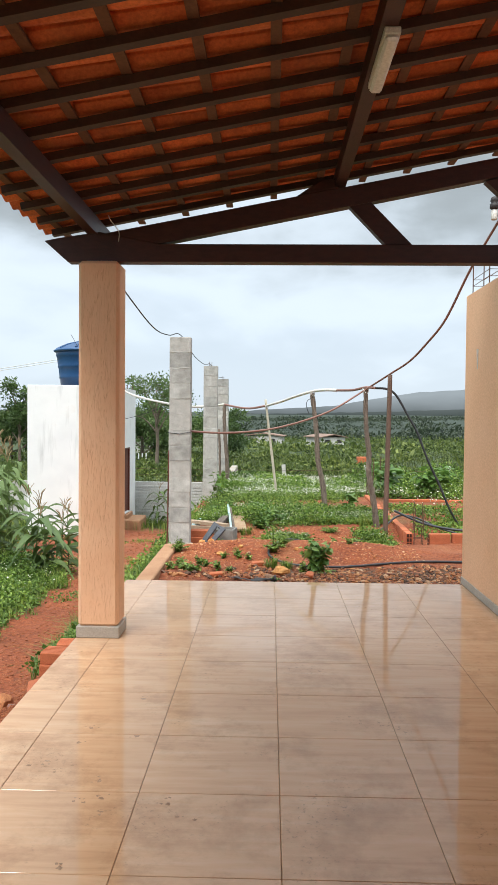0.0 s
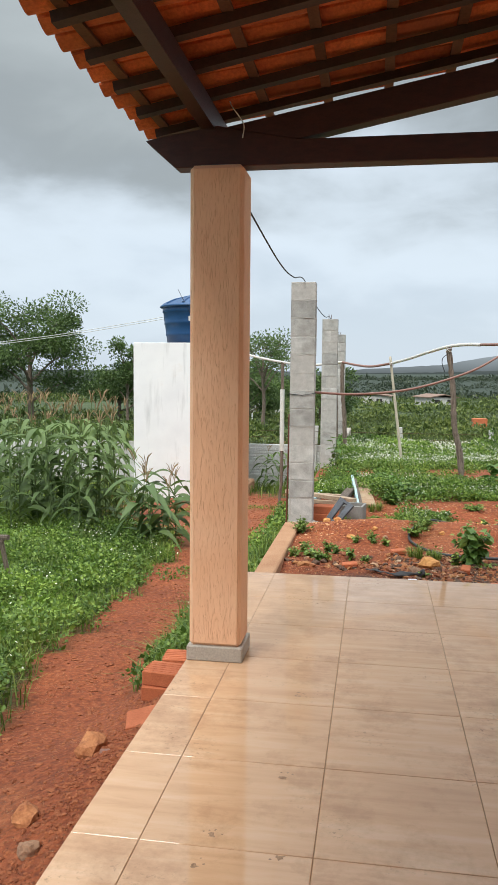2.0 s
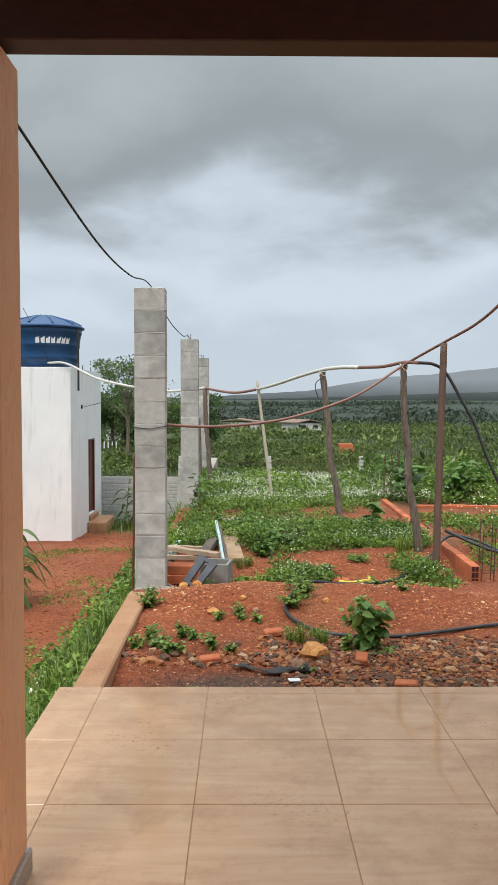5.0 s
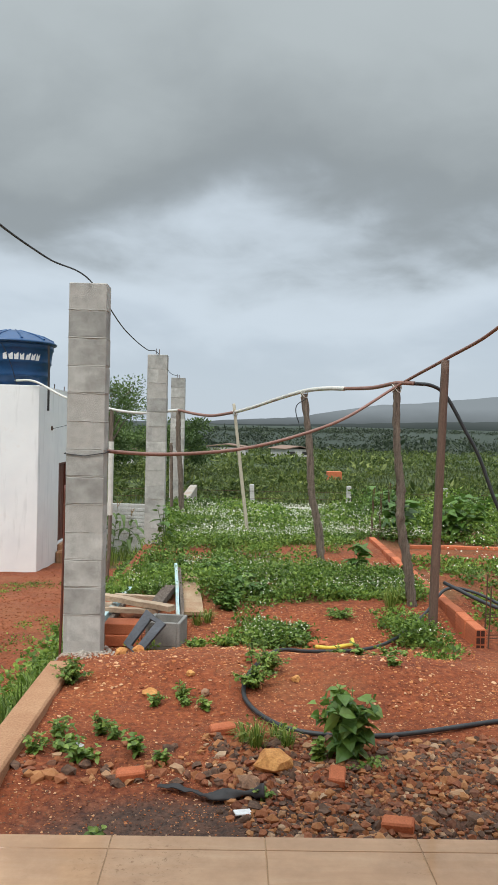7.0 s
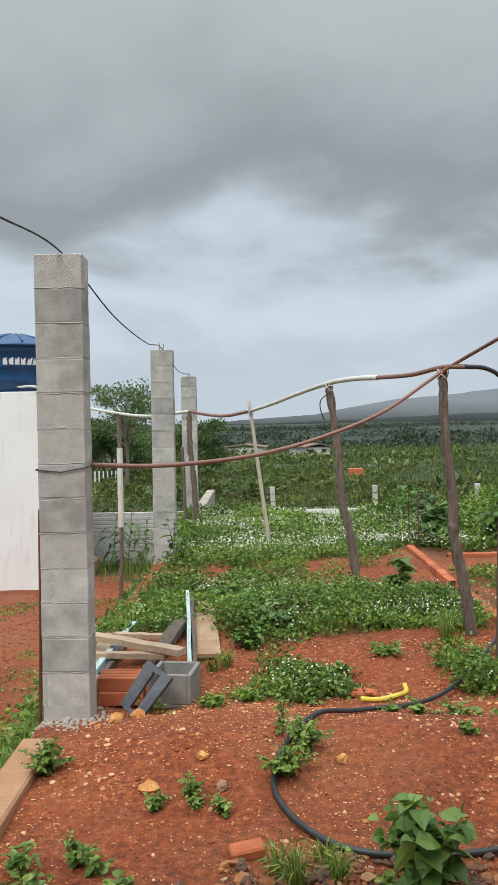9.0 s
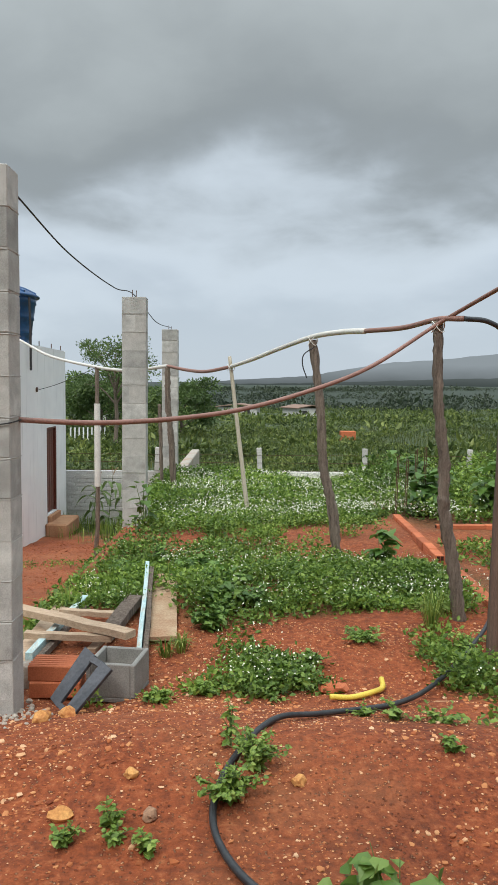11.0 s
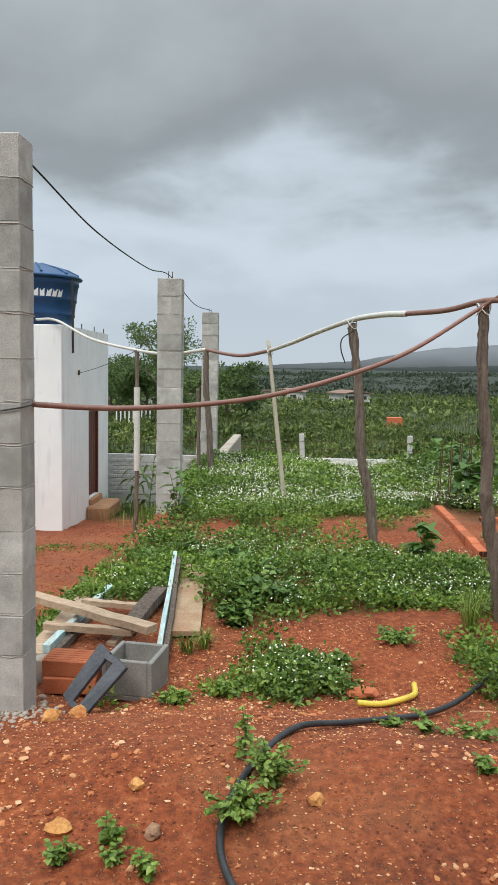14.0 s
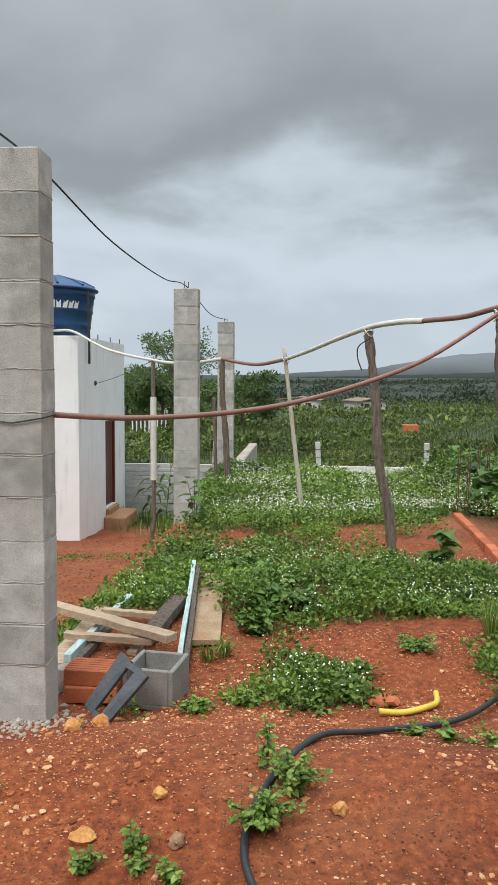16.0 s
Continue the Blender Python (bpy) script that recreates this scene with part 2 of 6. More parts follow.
nt.links.new(col, b.inputs["Base Color"])
b.inputs["Roughness"].default_value = 0.92
bump(nt, b, noise_tex(nt, v, 40, 4), 0.3, 0.004)
M["plaster"] = m

# peach stucco with scratched vertical grooves
m, nt, b = mat("peach_stucco")
v = world_pos(nt)
groove = noise_tex(nt, world_pos(nt, (170, 170, 15)), 1.0, 4, 0.6, 1.1)
gm = ramp_node(nt, groove, [(0.28, (0, 0, 0)), (0.45, (1, 1, 1))])
col = ramp_node(nt, noise_tex(nt, v, 3, 5), [(0.3, (0.88, 0.505, 0.30)), (0.7, (0.92, 0.575, 0.365))])
col = mix(nt, gm, (0.74, 0.405, 0.23), col)
nt.links.new(col, b.inputs["Base Color"])
b.inputs["Roughness"].default_value = 0.85
bump(nt, b, gm, 0.6, 0.005)
M["stucco"] = m

# smooth peach paint
M["peach"] = two_tone("peach_paint", (0.84, 0.475, 0.27), (0.88, 0.53, 0.325), 2, 60, 0.75, 0.15, 0.002)

# glossy wood-look porcelain tile with dusty footmarks
m, nt, b = mat("porcelain_tile")
v = world_pos(nt)
oi = nt.nodes.new("ShaderNodeObjectInfo")
sh = nd(nt, "ShaderNodeVectorMath")
sh.operation = "MULTIPLY_ADD"
nt.links.new(oi.outputs["Random"], sh.inputs[0])
sh.inputs[1].default_value = (31.0, 17.0, 5.0)
nt.links.new(world_pos(nt, (1.1, 9.0, 1)), sh.inputs[2])
grain = noise_tex(nt, sh.outputs[0], 1.6, 6, 0.6, 0.5)
col = ramp_node(nt, grain, [(0.25, (0.64, 0.375, 0.215)), (0.5, (0.75, 0.465, 0.275)), (0.75, (0.81, 0.55, 0.355))])
dust = noise_tex(nt, v, 1.6, 8, 0.74)
dm = ramp_node(nt, dust, [(0.49, (0, 0, 0)), (0.68, (0.6, 0.6, 0.6))])
col = mix(nt, dm, col, (0.38, 0.19, 0.09))
sy = nt.nodes.new("ShaderNodeSeparateXYZ")
nt.links.new(v, sy.inputs[0])
tread = nd(nt, "ShaderNodeMapRange")
tread.inputs[1].default_value, tread.inputs[2].default_value = 2.2, 4.2
nt.links.new(sy.outputs[1], tread.inputs[0])
film_ = mix(nt, 1.0, ramp_node(nt, noise_tex(nt, v, 4.5, 7, 0.7), [(0.25, (0.35, 0.35, 0.35)), (0.7, (0.85, 0.85, 0.85))]), tread.outputs[0], "MULTIPLY")
col = mix(nt, film_, col, (0.40, 0.235, 0.135))
speck = mix(nt, 1.0, ramp_node(nt, noise_tex(nt, v, 1.9, 4, 0.6), [(0.52, (0, 0, 0)), (0.66, (1, 1, 1))]), ramp_node(nt, noise_tex(nt, v, 42, 5, 0.7), [(0.56, (0, 0, 0)), (0.66, (0.7, 0.7, 0.7))]), "MULTIPLY")
col = mix(nt, speck, col, (0.20, 0.11, 0.06))
nt.links.new(col, b.inputs["Base Color"])
rg = ramp_node(nt, noise_tex(nt, v, 3.1, 5), [(0.3, (0.02, 0.02, 0.02)), (0.75, (0.075, 0.075, 0.075))])
nt.links.new(mix(nt, dm, rg, (0.25, 0.25, 0.25)), b.inputs["Roughness"])
b.inputs["IOR"].default_value = 1.58
bump(nt, b, noise_tex(nt, v, 5, 2), 0.02, 0.01)
M["tile"] = m
M["grout"] = plain("tile_grout", (0.42, 0.27, 0.15), 0.9)

# ground: red laterite soil, with green cover by the sheet's own "cover" layer
m, nt, b = mat("red_soil")
v = world_pos(nt)
n1, n2, n3 = noise_tex(nt, v, 1.1, 6, 0.6), noise_tex(nt, v, 26, 5, 0.65), noise_tex(nt, v, 0.12, 4)
col = ramp_node(nt, n1, [(0.3, (0.15, 0.028, 0.0075)), (0.55, (0.29, 0.064, 0.017)), (0.75, (0.40, 0.11, 0.031))])
col = mix(nt, 0.5, col, ramp_node(nt, n2, [(0.36, (0.045, 0.011, 0.005)), (0.55, (0.29, 0.072, 0.022)), (0.72, (0.52, 0.21, 0.09))]))
tan = ramp_node(nt, noise_tex(nt, v, 0.45, 6, 0.7), [(0.5, (0, 0, 0)), (0.68, (0.45, 0.45, 0.45))])
col = mix(nt, tan, col, (0.36, 0.15, 0.065))
vor = nd(nt, "ShaderNodeTexVoronoi", Scale=42.0)
nt.links.new(v, vor.inputs["Vector"])
peb = ramp_node(nt, vor.outputs["Distance"], [(0.10, (1, 1, 1)), (0.24, (0, 0, 0))])
pebm = mix(nt, 1.0, peb, ramp_node(nt, noise_tex(nt, v, 5, 4), [(0.42, (0, 0, 0)), (0.56, (1, 1, 1))]), "MULTIPLY")
col = mix(nt, pebm, col, (0.58, 0.30, 0.155))
green = ramp_node(nt, noise_tex(nt, v, 0.6, 6, 0.65), [(0.3, (0.022, 0.036, 0.012)), (0.5, (0.05, 0.075, 0.022)), (0.7, (0.11, 0.12, 0.04))])
green = mix(nt, 0.5, green, ramp_node(nt, n3, [(0.35, (0.022, 0.04, 0.015)), (0.65, (0.07, 0.10, 0.035))]))
at = nt.nodes.new("ShaderNodeAttribute")
at.attribute_name = "cover"
col = mix(nt, at.outputs["Fac"], col, green)
at3 = nt.nodes.new("ShaderNodeAttribute")
at3.attribute_name = "woods"
col = mix(nt, at3.outputs["Fac"], col, (0.026, 0.04, 0.026))
at2 = nt.nodes.new("ShaderNodeAttribute")
at2.attribute_name = "rubble"
col = mix(nt, at2.outputs["Fac"], col, ramp_node(nt, n2, [(0.3, (0.045, 0.03, 0.025)), (0.7, (0.17, 0.085, 0.055))]))
nt.links.new(col, b.inputs["Base Color"])
b.inputs["Roughness"].default_value = 0.95
bump(nt, b, mix(nt, 0.35, mix(nt, 0.5, n2, noise_tex(nt, v, 9, 6, 0.7)), peb), 1.0, 0.06)
M["ground"] = m

# misty distance that glows by itself; the haze is colour graded by height
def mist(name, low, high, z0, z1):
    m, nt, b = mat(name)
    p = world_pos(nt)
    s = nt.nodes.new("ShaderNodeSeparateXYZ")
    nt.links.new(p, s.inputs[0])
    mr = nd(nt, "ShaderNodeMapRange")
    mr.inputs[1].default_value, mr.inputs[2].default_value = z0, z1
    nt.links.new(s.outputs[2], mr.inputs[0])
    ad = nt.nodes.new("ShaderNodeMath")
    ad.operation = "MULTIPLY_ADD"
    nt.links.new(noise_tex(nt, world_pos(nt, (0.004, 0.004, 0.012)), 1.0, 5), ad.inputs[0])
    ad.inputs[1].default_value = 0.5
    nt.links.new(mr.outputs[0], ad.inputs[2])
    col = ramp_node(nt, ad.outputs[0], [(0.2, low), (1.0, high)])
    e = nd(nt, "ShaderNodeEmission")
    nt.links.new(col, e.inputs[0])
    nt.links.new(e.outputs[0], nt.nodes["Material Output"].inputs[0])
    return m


# ---- mesh helpers ----
def part(name, bm, material, parent=None, label="", smooth=False):
    me = bpy.data.meshes.new(name)
    bm.to_mesh(me)
    bm.free()
    me.materials.append(material)
    if smooth:
        me.polygons.foreach_set("use_smooth", [True] * len(me.polygons))
    ob = new(name, me)
    if parent:
        ob.parent = parent
    return tagged(ob, label)


def empty(name, loc, label, category, group="", kind="", rz=0.0):
    ob = new(name)
    ob.empty_display_size = 0.1
    ob.matrix_world = pose(*loc, 0, 0, rz)
    return tagged(ob, label, category, group, kind)


def box(bm, lo, hi, bevel=0.0, rot=None, centre=None):
    g = bmesh.ops.create_cube(bm, size=1.0)
    vs = g["verts"]
    s = [h - l for l, h in zip(lo, hi)]
    c = [(h + l) / 2 for l, h in zip(lo, hi)]
    bmesh.ops.scale(bm, vec=s, verts=vs)
    if bevel:
        es = list({e for v in vs for e in v.link_edges})
        r = bmesh.ops.bevel(bm, geom=es, offset=bevel, segments=1, affect="EDGES")
        vs = list({v for f in r["faces"] for v in f.verts} | {v for v in vs if v.is_valid})
    if rot is not None:
        bmesh.ops.rotate(bm, verts=vs, cent=(0, 0, 0), matrix=rot)
    bmesh.ops.translate(bm, vec=c, verts=vs)
    return vs


def box_part(name, lo, hi, material, parent=None, label="", bevel=0.006):
    bm = bmesh.new()
    box(bm, lo, hi, bevel)
    return part(name, bm, material, parent, label)


def beam_part(name, a, b, w, h, material, parent=None, label="", bevel=0.004, jitter=0.0, seed=0):
    """A straight timber from a to b, w wide and h deep."""
    a, b = Vector(a), Vector(b)
    d = b - a
    q = d.to_track_quat("X", "Z").to_matrix()
    bm = bmesh.new()
    L = d.length
    rnd = random.Random(seed)
    n = 1 if not jitter else 6
    rings = []
    for i in range(n + 1):
        x = L * i / n
        j = Vector((0, rnd.uniform(-jitter, jitter), rnd.uniform(-jitter, jitter)))
        rings.append([bm.verts.new(a + q @ (Vector((x, sy * w / 2, sz * h / 2)) + j)) for sy, sz in ((-1, -1), (1, -1), (1, 1), (-1, 1))])
    for r0, r1 in zip(rings, rings[1:]):
        for k in range(4):
            bm.faces.new((r0[k], r0[(k + 1) % 4], r1[(k + 1) % 4], r1[k]))
    bm.faces.new(rings[0][::-1])
    bm.faces.new(rings[-1])
    if bevel:
        bmesh.ops.bevel(bm, geom=[e for e in bm.edges if e.calc_face_angle(0) > 0.8], offset=bevel, segments=1, affect="EDGES")
    bmesh.ops.recalc_face_normals(bm, faces=bm.faces)
    return part(name, bm, material, parent, label)


def tube(bm, pts, radii, seg=8, rough=0.0, seed=0, cap=True):
    rnd = random.Random(seed)
    pts = [Vector(p) for p in pts]
    rings = []
    side = None
    for i, p in enumerate(pts):
        d = (pts[min(i + 1, len(pts) - 1)] - pts[max(i - 1, 0)]).normalized()
        if side is None:
            side = d.orthogonal().normalized()
        side = (side - d * side.dot(d)).normalized()
        up_ = d.cross(side)
        r = radii[i] if isinstance(radii, (list, tuple)) else radii
        rings.append([bm.verts.new(p + (side * math.cos(a) + up_ * math.sin(a)) * r * (1 + rnd.uniform(-rough, rough)))
                      for a in [2 * math.pi * k / seg for k in range(seg)]])
    for r0, r1 in zip(rings, rings[1:]):
        for k in range(seg):
            bm.faces.new((r0[k], r0[(k + 1) % seg], r1[(k + 1) % seg], r1[k]))
    if cap:
        bm.faces.new(rings[0][::-1])
        bm.faces.new(rings[-1])


def smooth_path(pts, n=8):
    """Points on a smooth curve through pts."""
    P = [Vector(p) for p in pts]
    P = [P[0] * 2 - P[1]] + P + [P[-1] * 2 - P[-2]]
    outp = []
    for i in range(1, len(P) - 2):
        p0, p1, p2, p3 = P[i - 1:i + 3]
        for k in range(n):
            t = k / n
            outp.append(0.5 * (2 * p1 + (p2 - p0) * t + (2 * p0 - 5 * p1 + 4 * p2 - p3) * t * t + (3 * p1 - p0 - 3 * p2 + p3) * t ** 3))
    return outp + [P[-2]]


def hose(name, pts, r, material, label="", category="", parent=None, n=8, seg=8):
    bm = bmesh.new()
    tube(bm, smooth_path(pts, n), r, seg)
    ob = part(name, bm, material, parent, label, True)
    return tagged(ob, label, category) if category else ob


def raw_mesh(name, verts, faces, material, smooth=False, parent=None):
    """Faces: an (n, k) array of one polygon size."""
    me = bpy.data.meshes.new(name)
    verts, faces = np.asarray(verts, dtype=np.float32), np.asarray(faces, dtype=np.int32)
    n, k = faces.shape
    me.vertices.add(len(verts))
    me.vertices.foreach_set("co", verts.ravel())
    me.loops.add(n * k)
    me.loops.foreach_set("vertex_index", faces.ravel())
    me.polygons.add(n)
    me.polygons.foreach_set("loop_start", np.arange(0, n * k, k, dtype=np.int32))
    me.polygons.foreach_set("loop_total", np.full(n, k, dtype=np.int32))
    me.polygons.foreach_set("use_smooth", np.full(n, smooth, dtype=bool))
    me.update(calc_edges=True)
    me.validate()
    me.materials.append(material)
    ob = new(name, me)
    if parent:
        ob.parent = parent
    return ob


rng = np.random.default_rng(7)


def vnoise(x, y, scale, seed=0):
    """Smooth value noise in 0..1 for arrays."""
    x, y = np.asarray(x, float) / scale + seed * 17.3, np.asarray(y, float) / scale - seed * 9.1
    xi, yi = np.floor(x), np.floor(y)
    fx, fy = x - xi, y - yi
    fx, fy = fx * fx * (3 - 2 * fx), fy * fy * (3 - 2 * fy)

    def h(a, b):
        s = np.sin(a * 127.1 + b * 311.7 + seed * 74.7) * 43758.5453
        return s - np.floor(s)
    return (h(xi, yi) * (1 - fx) + h(xi + 1, yi) * fx) * (1 - fy) + (h(xi, yi + 1) * (1 - fx) + h(xi + 1, yi + 1) * fx) * fy


def sstep(a, b, x):
    t = np.clip((np.asarray(x, float) - a) / (b - a), 0, 1)
    return t * t * (3 - 2 * t)


def bumpf(x, y, cx, cy, rx, ry):
    return np.exp(-((x - cx) / rx) ** 2 - ((y - cy) / ry) ** 2)


# ---- ground ----
def height(x, y):
    """Ground level: a levelled pad beside lower sloping land, fields beyond."""
    x, y = np.asarray(x, float), np.asarray(y, float)
    pad = -0.09 + 0.05 * (vnoise(x, y, 0.9, 1) - 0.5) + 0.03 * (vnoise(x, y, 0.22, 2) - 0.5) + 0.014 * (vnoise(x, y, 0.1, 8) - 0.5)
    pad = pad - 0.05 * sstep(5.2, 4.4, y)
    pad = pad + 0.13 * bumpf(x, y, 0.15, 6.6, 0.7, 0.5) + 0.13 * bumpf(x, y, 1.45, 6.55, 0.75, 0.45) - 0.09 * bumpf(x, y, 1.2, 7.75, 1.6, 0.45)
    pad = pad + 0.04 * sstep(8, 9, y) - 0.06 * bumpf(x, y, -0.25, 7.4, 0.35, 0.3)
    yard = -0.45 - 0.42 * sstep(0.8, 4.2, y) - 0.07 * np.clip(y - 3.6, 0, 22) + 0.10 * (vnoise(x, y, 1.3, 3) - 0.5) + 0.03 * (vnoise(x, y, 0.3, 4) - 0.5)
    left = sstep(-0.72, -1.75 - 0.02 * np.clip(y, 0, 30), x) * 0.75 + sstep(-0.78, -0.95, x) * 0.25
    near = pad * (1 - left) + yard * left
    near = near - 1.3 * sstep(16.5, 22.5, y) * (1 - left)
    far = -2.0 - 0.012 * np.clip(y - 25, 0, 300) + 0.5 * (vnoise(x, y, 14, 5) - 0.5)
    far = far + np.clip(np.hypot(x, y) - 300, 0, 900) * 0.012 + 5.0 * (vnoise(x, y, 160, 6) - 0.5) * sstep(80, 300, np.hypot(x, y))
    f = np.maximum(sstep(25.3, 29.0, y), np.maximum(sstep(14, 24, -x), sstep(9, 20, x)))
    f = np.maximum(f, sstep(8, 20, -y))
    z = near * (1 - f) + far * f
    under = (x > -0.80) & (y < 4.24)
    return np.where(under, np.minimum(z, -0.45), z)


def cover(x, y):
    """How green the ground is, 0 to 1."""
    x, y = np.asarray(x, float), np.asarray(y, float)
    n = 0.5 * vnoise(x, y, 0.9, 11) + 0.5 * vnoise(x, y, 0.27, 12)
    yw = y + 0.9 * (vnoise(x, y, 0.6, 13) - 0.5)
    pad = 0.66 * sstep(8.35, 8.8, yw) * sstep(10.9, 10.2, yw) + 0.33 * sstep(10.2, 10.8, yw) + 0.6 * sstep(12.0, 12.9, yw)
    pad = pad - 0.7 * bumpf(x, y, 0.68, 9.3, 0.16, 0.16) - 0.6 * bumpf(x, y, 1.85, 11.0, 0.4, 0.5) - 0.35 * bumpf(x, y, -0.25, 12.6, 0.5, 0.5)
    pad = pad + 0.95 * bumpf(x, y, 0.84, 7.78, 0.30, 0.32) - 0.9 * bumpf(x, y, 0.04, 8.8, 0.17, 0.55) + 1.0 * bumpf(x, y, 2.0, 7.95, 0.26, 0.5) + 0.8 * bumpf(x, y, 1.42, 6.95, 0.28, 0.2) + 0.6 * bumpf(x, y, 1.9, 6.9, 0.2, 0.15)
    pad = pad + 0.5 * bumpf(x, y, 0.2, 7.3, 0.09, 0.08) + 0.5 * bumpf(x, y, 0.42, 7.5, 0.09, 0.08) + 0.6 * bumpf(x, y, 1.45, 8.3, 0.22, 0.16)
    pad = pad - 0.3 * np.exp(-((x + 0.72) / 0.16) ** 2)
    pad = pad + 0.55 * bumpf(x, y, -0.42, 5.3, 0.25, 0.2) - 0.45 * bumpf(x, y * 0, 2.42, 0, 0.14, 1) - 0.25 * sstep(2.6, 2.8, x) * sstep(12.5, 11.5, y)
    path = bumpf(x, y * 0, -1.45 - 0.16 * np.clip(y - 1, -5, 4) - 0.05 * np.clip(y - 5, 0, 20), 0, 0.75, 1)
    yardbare = np.exp(-(((x + 3.6) / 2.9) ** 2) - (((y - 17.5) / 5.5) ** 2)) * 1.8
    yard = 1.15 + 0.9 * bumpf(x, y, -1.45, 4.3, 0.3, 0.55) + 0.9 * bumpf(x, y, -1.25, 5.6, 0.35, 0.9) - 1.35 * path * sstep(17, 10, y) - 1.0 * sstep(-1.5, -1.1, x) * sstep(3.8, 1.5, y) - yardbare
    w = sstep(-0.8, -0.95, x)
    c = pad * (1 - w) + yard * w
    c = np.where((y > 25.5) | (np.abs(x) > 14), 1.3, c)
    return np.clip((c + n - 0.75) * 2.2, 0, 1)


def axis(*spans):
    vals = []
    for a, b_, s in spans:
        vals += list(np.arange(a, b_, s))
    return np.array(vals)


def geo(a, b_, n):
    return list(np.geomspace(a, b_, n))


gx = np.array([-v for v in geo(12, 3000, 40)][::-1] + list(axis((-11.8, -3, 0.3), (-3, 3.4, 0.06), (3.4, 12, 0.3))) + geo(12, 3000, 40))
gy = np.array([-v for v in geo(8, 3000, 16)][::-1] + list(axis((-7.8, -1, 0.3), (-1, 4.2, 0.1), (4.2, 9.5, 0.05), (9.5, 28, 0.16))) + geo(28, 3000, 60))
X, Y = np.meshgrid(gx, gy)
Z = height(X, Y)
nx, ny = len(gx), len(gy)
idx = np.arange(nx * ny).reshape(ny, nx)
quads = np.stack([idx[:-1, :-1], idx[:-1, 1:], idx[1:, 1:], idx[1:, :-1]], -1).reshape(-1, 4)
ground = raw_mesh("ground", np.stack([X, Y, Z], -1).reshape(-1, 3), quads, M["ground"], True)
tagged(ground, "red laterite soil with green weeds, sloping to wide fields", "ground", kind="structure")
for nm, val in (("cover", cover(X, Y) * np.where((Y < 25) & (X > -0.9), 0.45, 1.0)), ("woods", sstep(150, 300, np.hypot(X, Y))), ("rubble", 0.8 * sstep(4.95, 4.75, Y) * sstep(4.3, 4.4, Y) * sstep(-0.6, 0.3, X) * sstep(3.5, 3.0, X) + sstep(0.25, 0.7, X) * sstep(3.6, 3.0, X) * sstep(5.5, 5.2, Y) * sstep(4.0, 4.2, Y) * sstep(0.3, 0.45, vnoise(X, Y, 0.5, 9)) + bumpf(X, Y, 0.1, 4.55, 0.5, 0.2))):
    a_ = ground.data.attributes.new(nm, "FLOAT", "POINT")
    a_.data.foreach_set("value", np.clip(val, 0, 1).astype(np.float32).ravel())

# ---- veranda: slab, wall, pillar, roof ----
floor = box_part("floor", (-0.85, -7.0, -0.9), (2.43, 4.30, -0.0035), M["grout"], bevel=0.004)
tagged(floor, "veranda floor of glossy wood-look porcelain tiles", "floor", kind="structure")

wall_east = new("wall_east")
wall_east.matrix_world = pose(2.43, 0, 0)
tagged(wall_east, "peach painted house wall beside the veranda", "wall", kind="structure")
box_part("wall_panel", (0.0, -7.0, -0.6), (0.16, 4.36, 2.79), M["peach"], wall_east)
box_part("skirting", (-0.012, -7.0, 0.0), (-0.001, 4.355, 0.07), M["slate"], wall_east, "grey stone skirting", 0.002)
# column starter bars on top of the wall
cage = empty("column_rebar", (2.5, 3.95, 2.79), "rusty column starter bars on the unfinished wall", "rebar")
for dx, dy in ((-0.05, -0.3), (0.05, -0.3), (-0.05, 0.25), (0.05, 0.25)):
    bm = bmesh.new()
    tube(bm, [(dx, dy, -0.1), (dx, dy, 0.26)], 0.005, 6)
    part("bar", bm, M["rebar"], cage)
for z in (0.07, 0.13):
    bm = bmesh.new()
    tube(bm, [(-0.05, -0.3, z), (0.05, -0.3, z), (0.05, 0.25, z), (-0.05, 0.25, z), (-0.05, -0.3, z)], 0.003, 5)
    part("stirrup", bm, M["rebar"], cage)
bm = bmesh.new()
tube(bm, [(2.426, 3.9, 2.24), (2.426, 3.9, 2.06)], [0.012, 0.005], 6)
tagged(part("cement_drip", bm, M["white"]), "white cement drip on the peach wall", "stain")

pillar = empty("veranda_pillar", (-0.687, 2.42, 0), "peach scratched-stucco veranda pillar with a grey stone plinth", "pillar")
bm = bmesh.new()
box(bm, (-0.147, -0.13, 0.08), (0.147, 0.13, 2.71), 0.022)
part("shaft", bm, M["stucco"], pillar)
box_part("plinth", (-0.158, -0.141, 0.0), (0.158, 0.141, 0.085), M["slate"], pillar, "grey stone plinth")
box_part("pillar_cap", (-0.1, -0.1, 2.69), (0.1, 0.1, 2.715), M["mortar"], pillar)

# truss over the pillar
truss = empty("roof_truss", (0, 2.42, 0), "dark varnished timber roof truss resting on the pillar", "truss")


def poly_part(name, outline, y0, y1, material, parent):
    bm = bmesh.new()
    a = [bm.verts.new((x, y0, z)) for x, z in outline]
    c = [bm.verts.new((x, y1, z)) for x, z in outline]
    n = len(a)
    bm.faces.new(a)
    bm.faces.new(c[::-1])
    for i in range(n):
        bm.faces.new((a[i], c[i], c[(i + 1) % n], a[(i + 1) % n]))
    bmesh.ops.recalc_face_normals(bm, faces=bm.faces)
    bmesh.ops.bevel(bm, geom=list(bm.edges), offset=0.004, segments=1, affect="EDGES")
    return part(name, bm, material, parent)


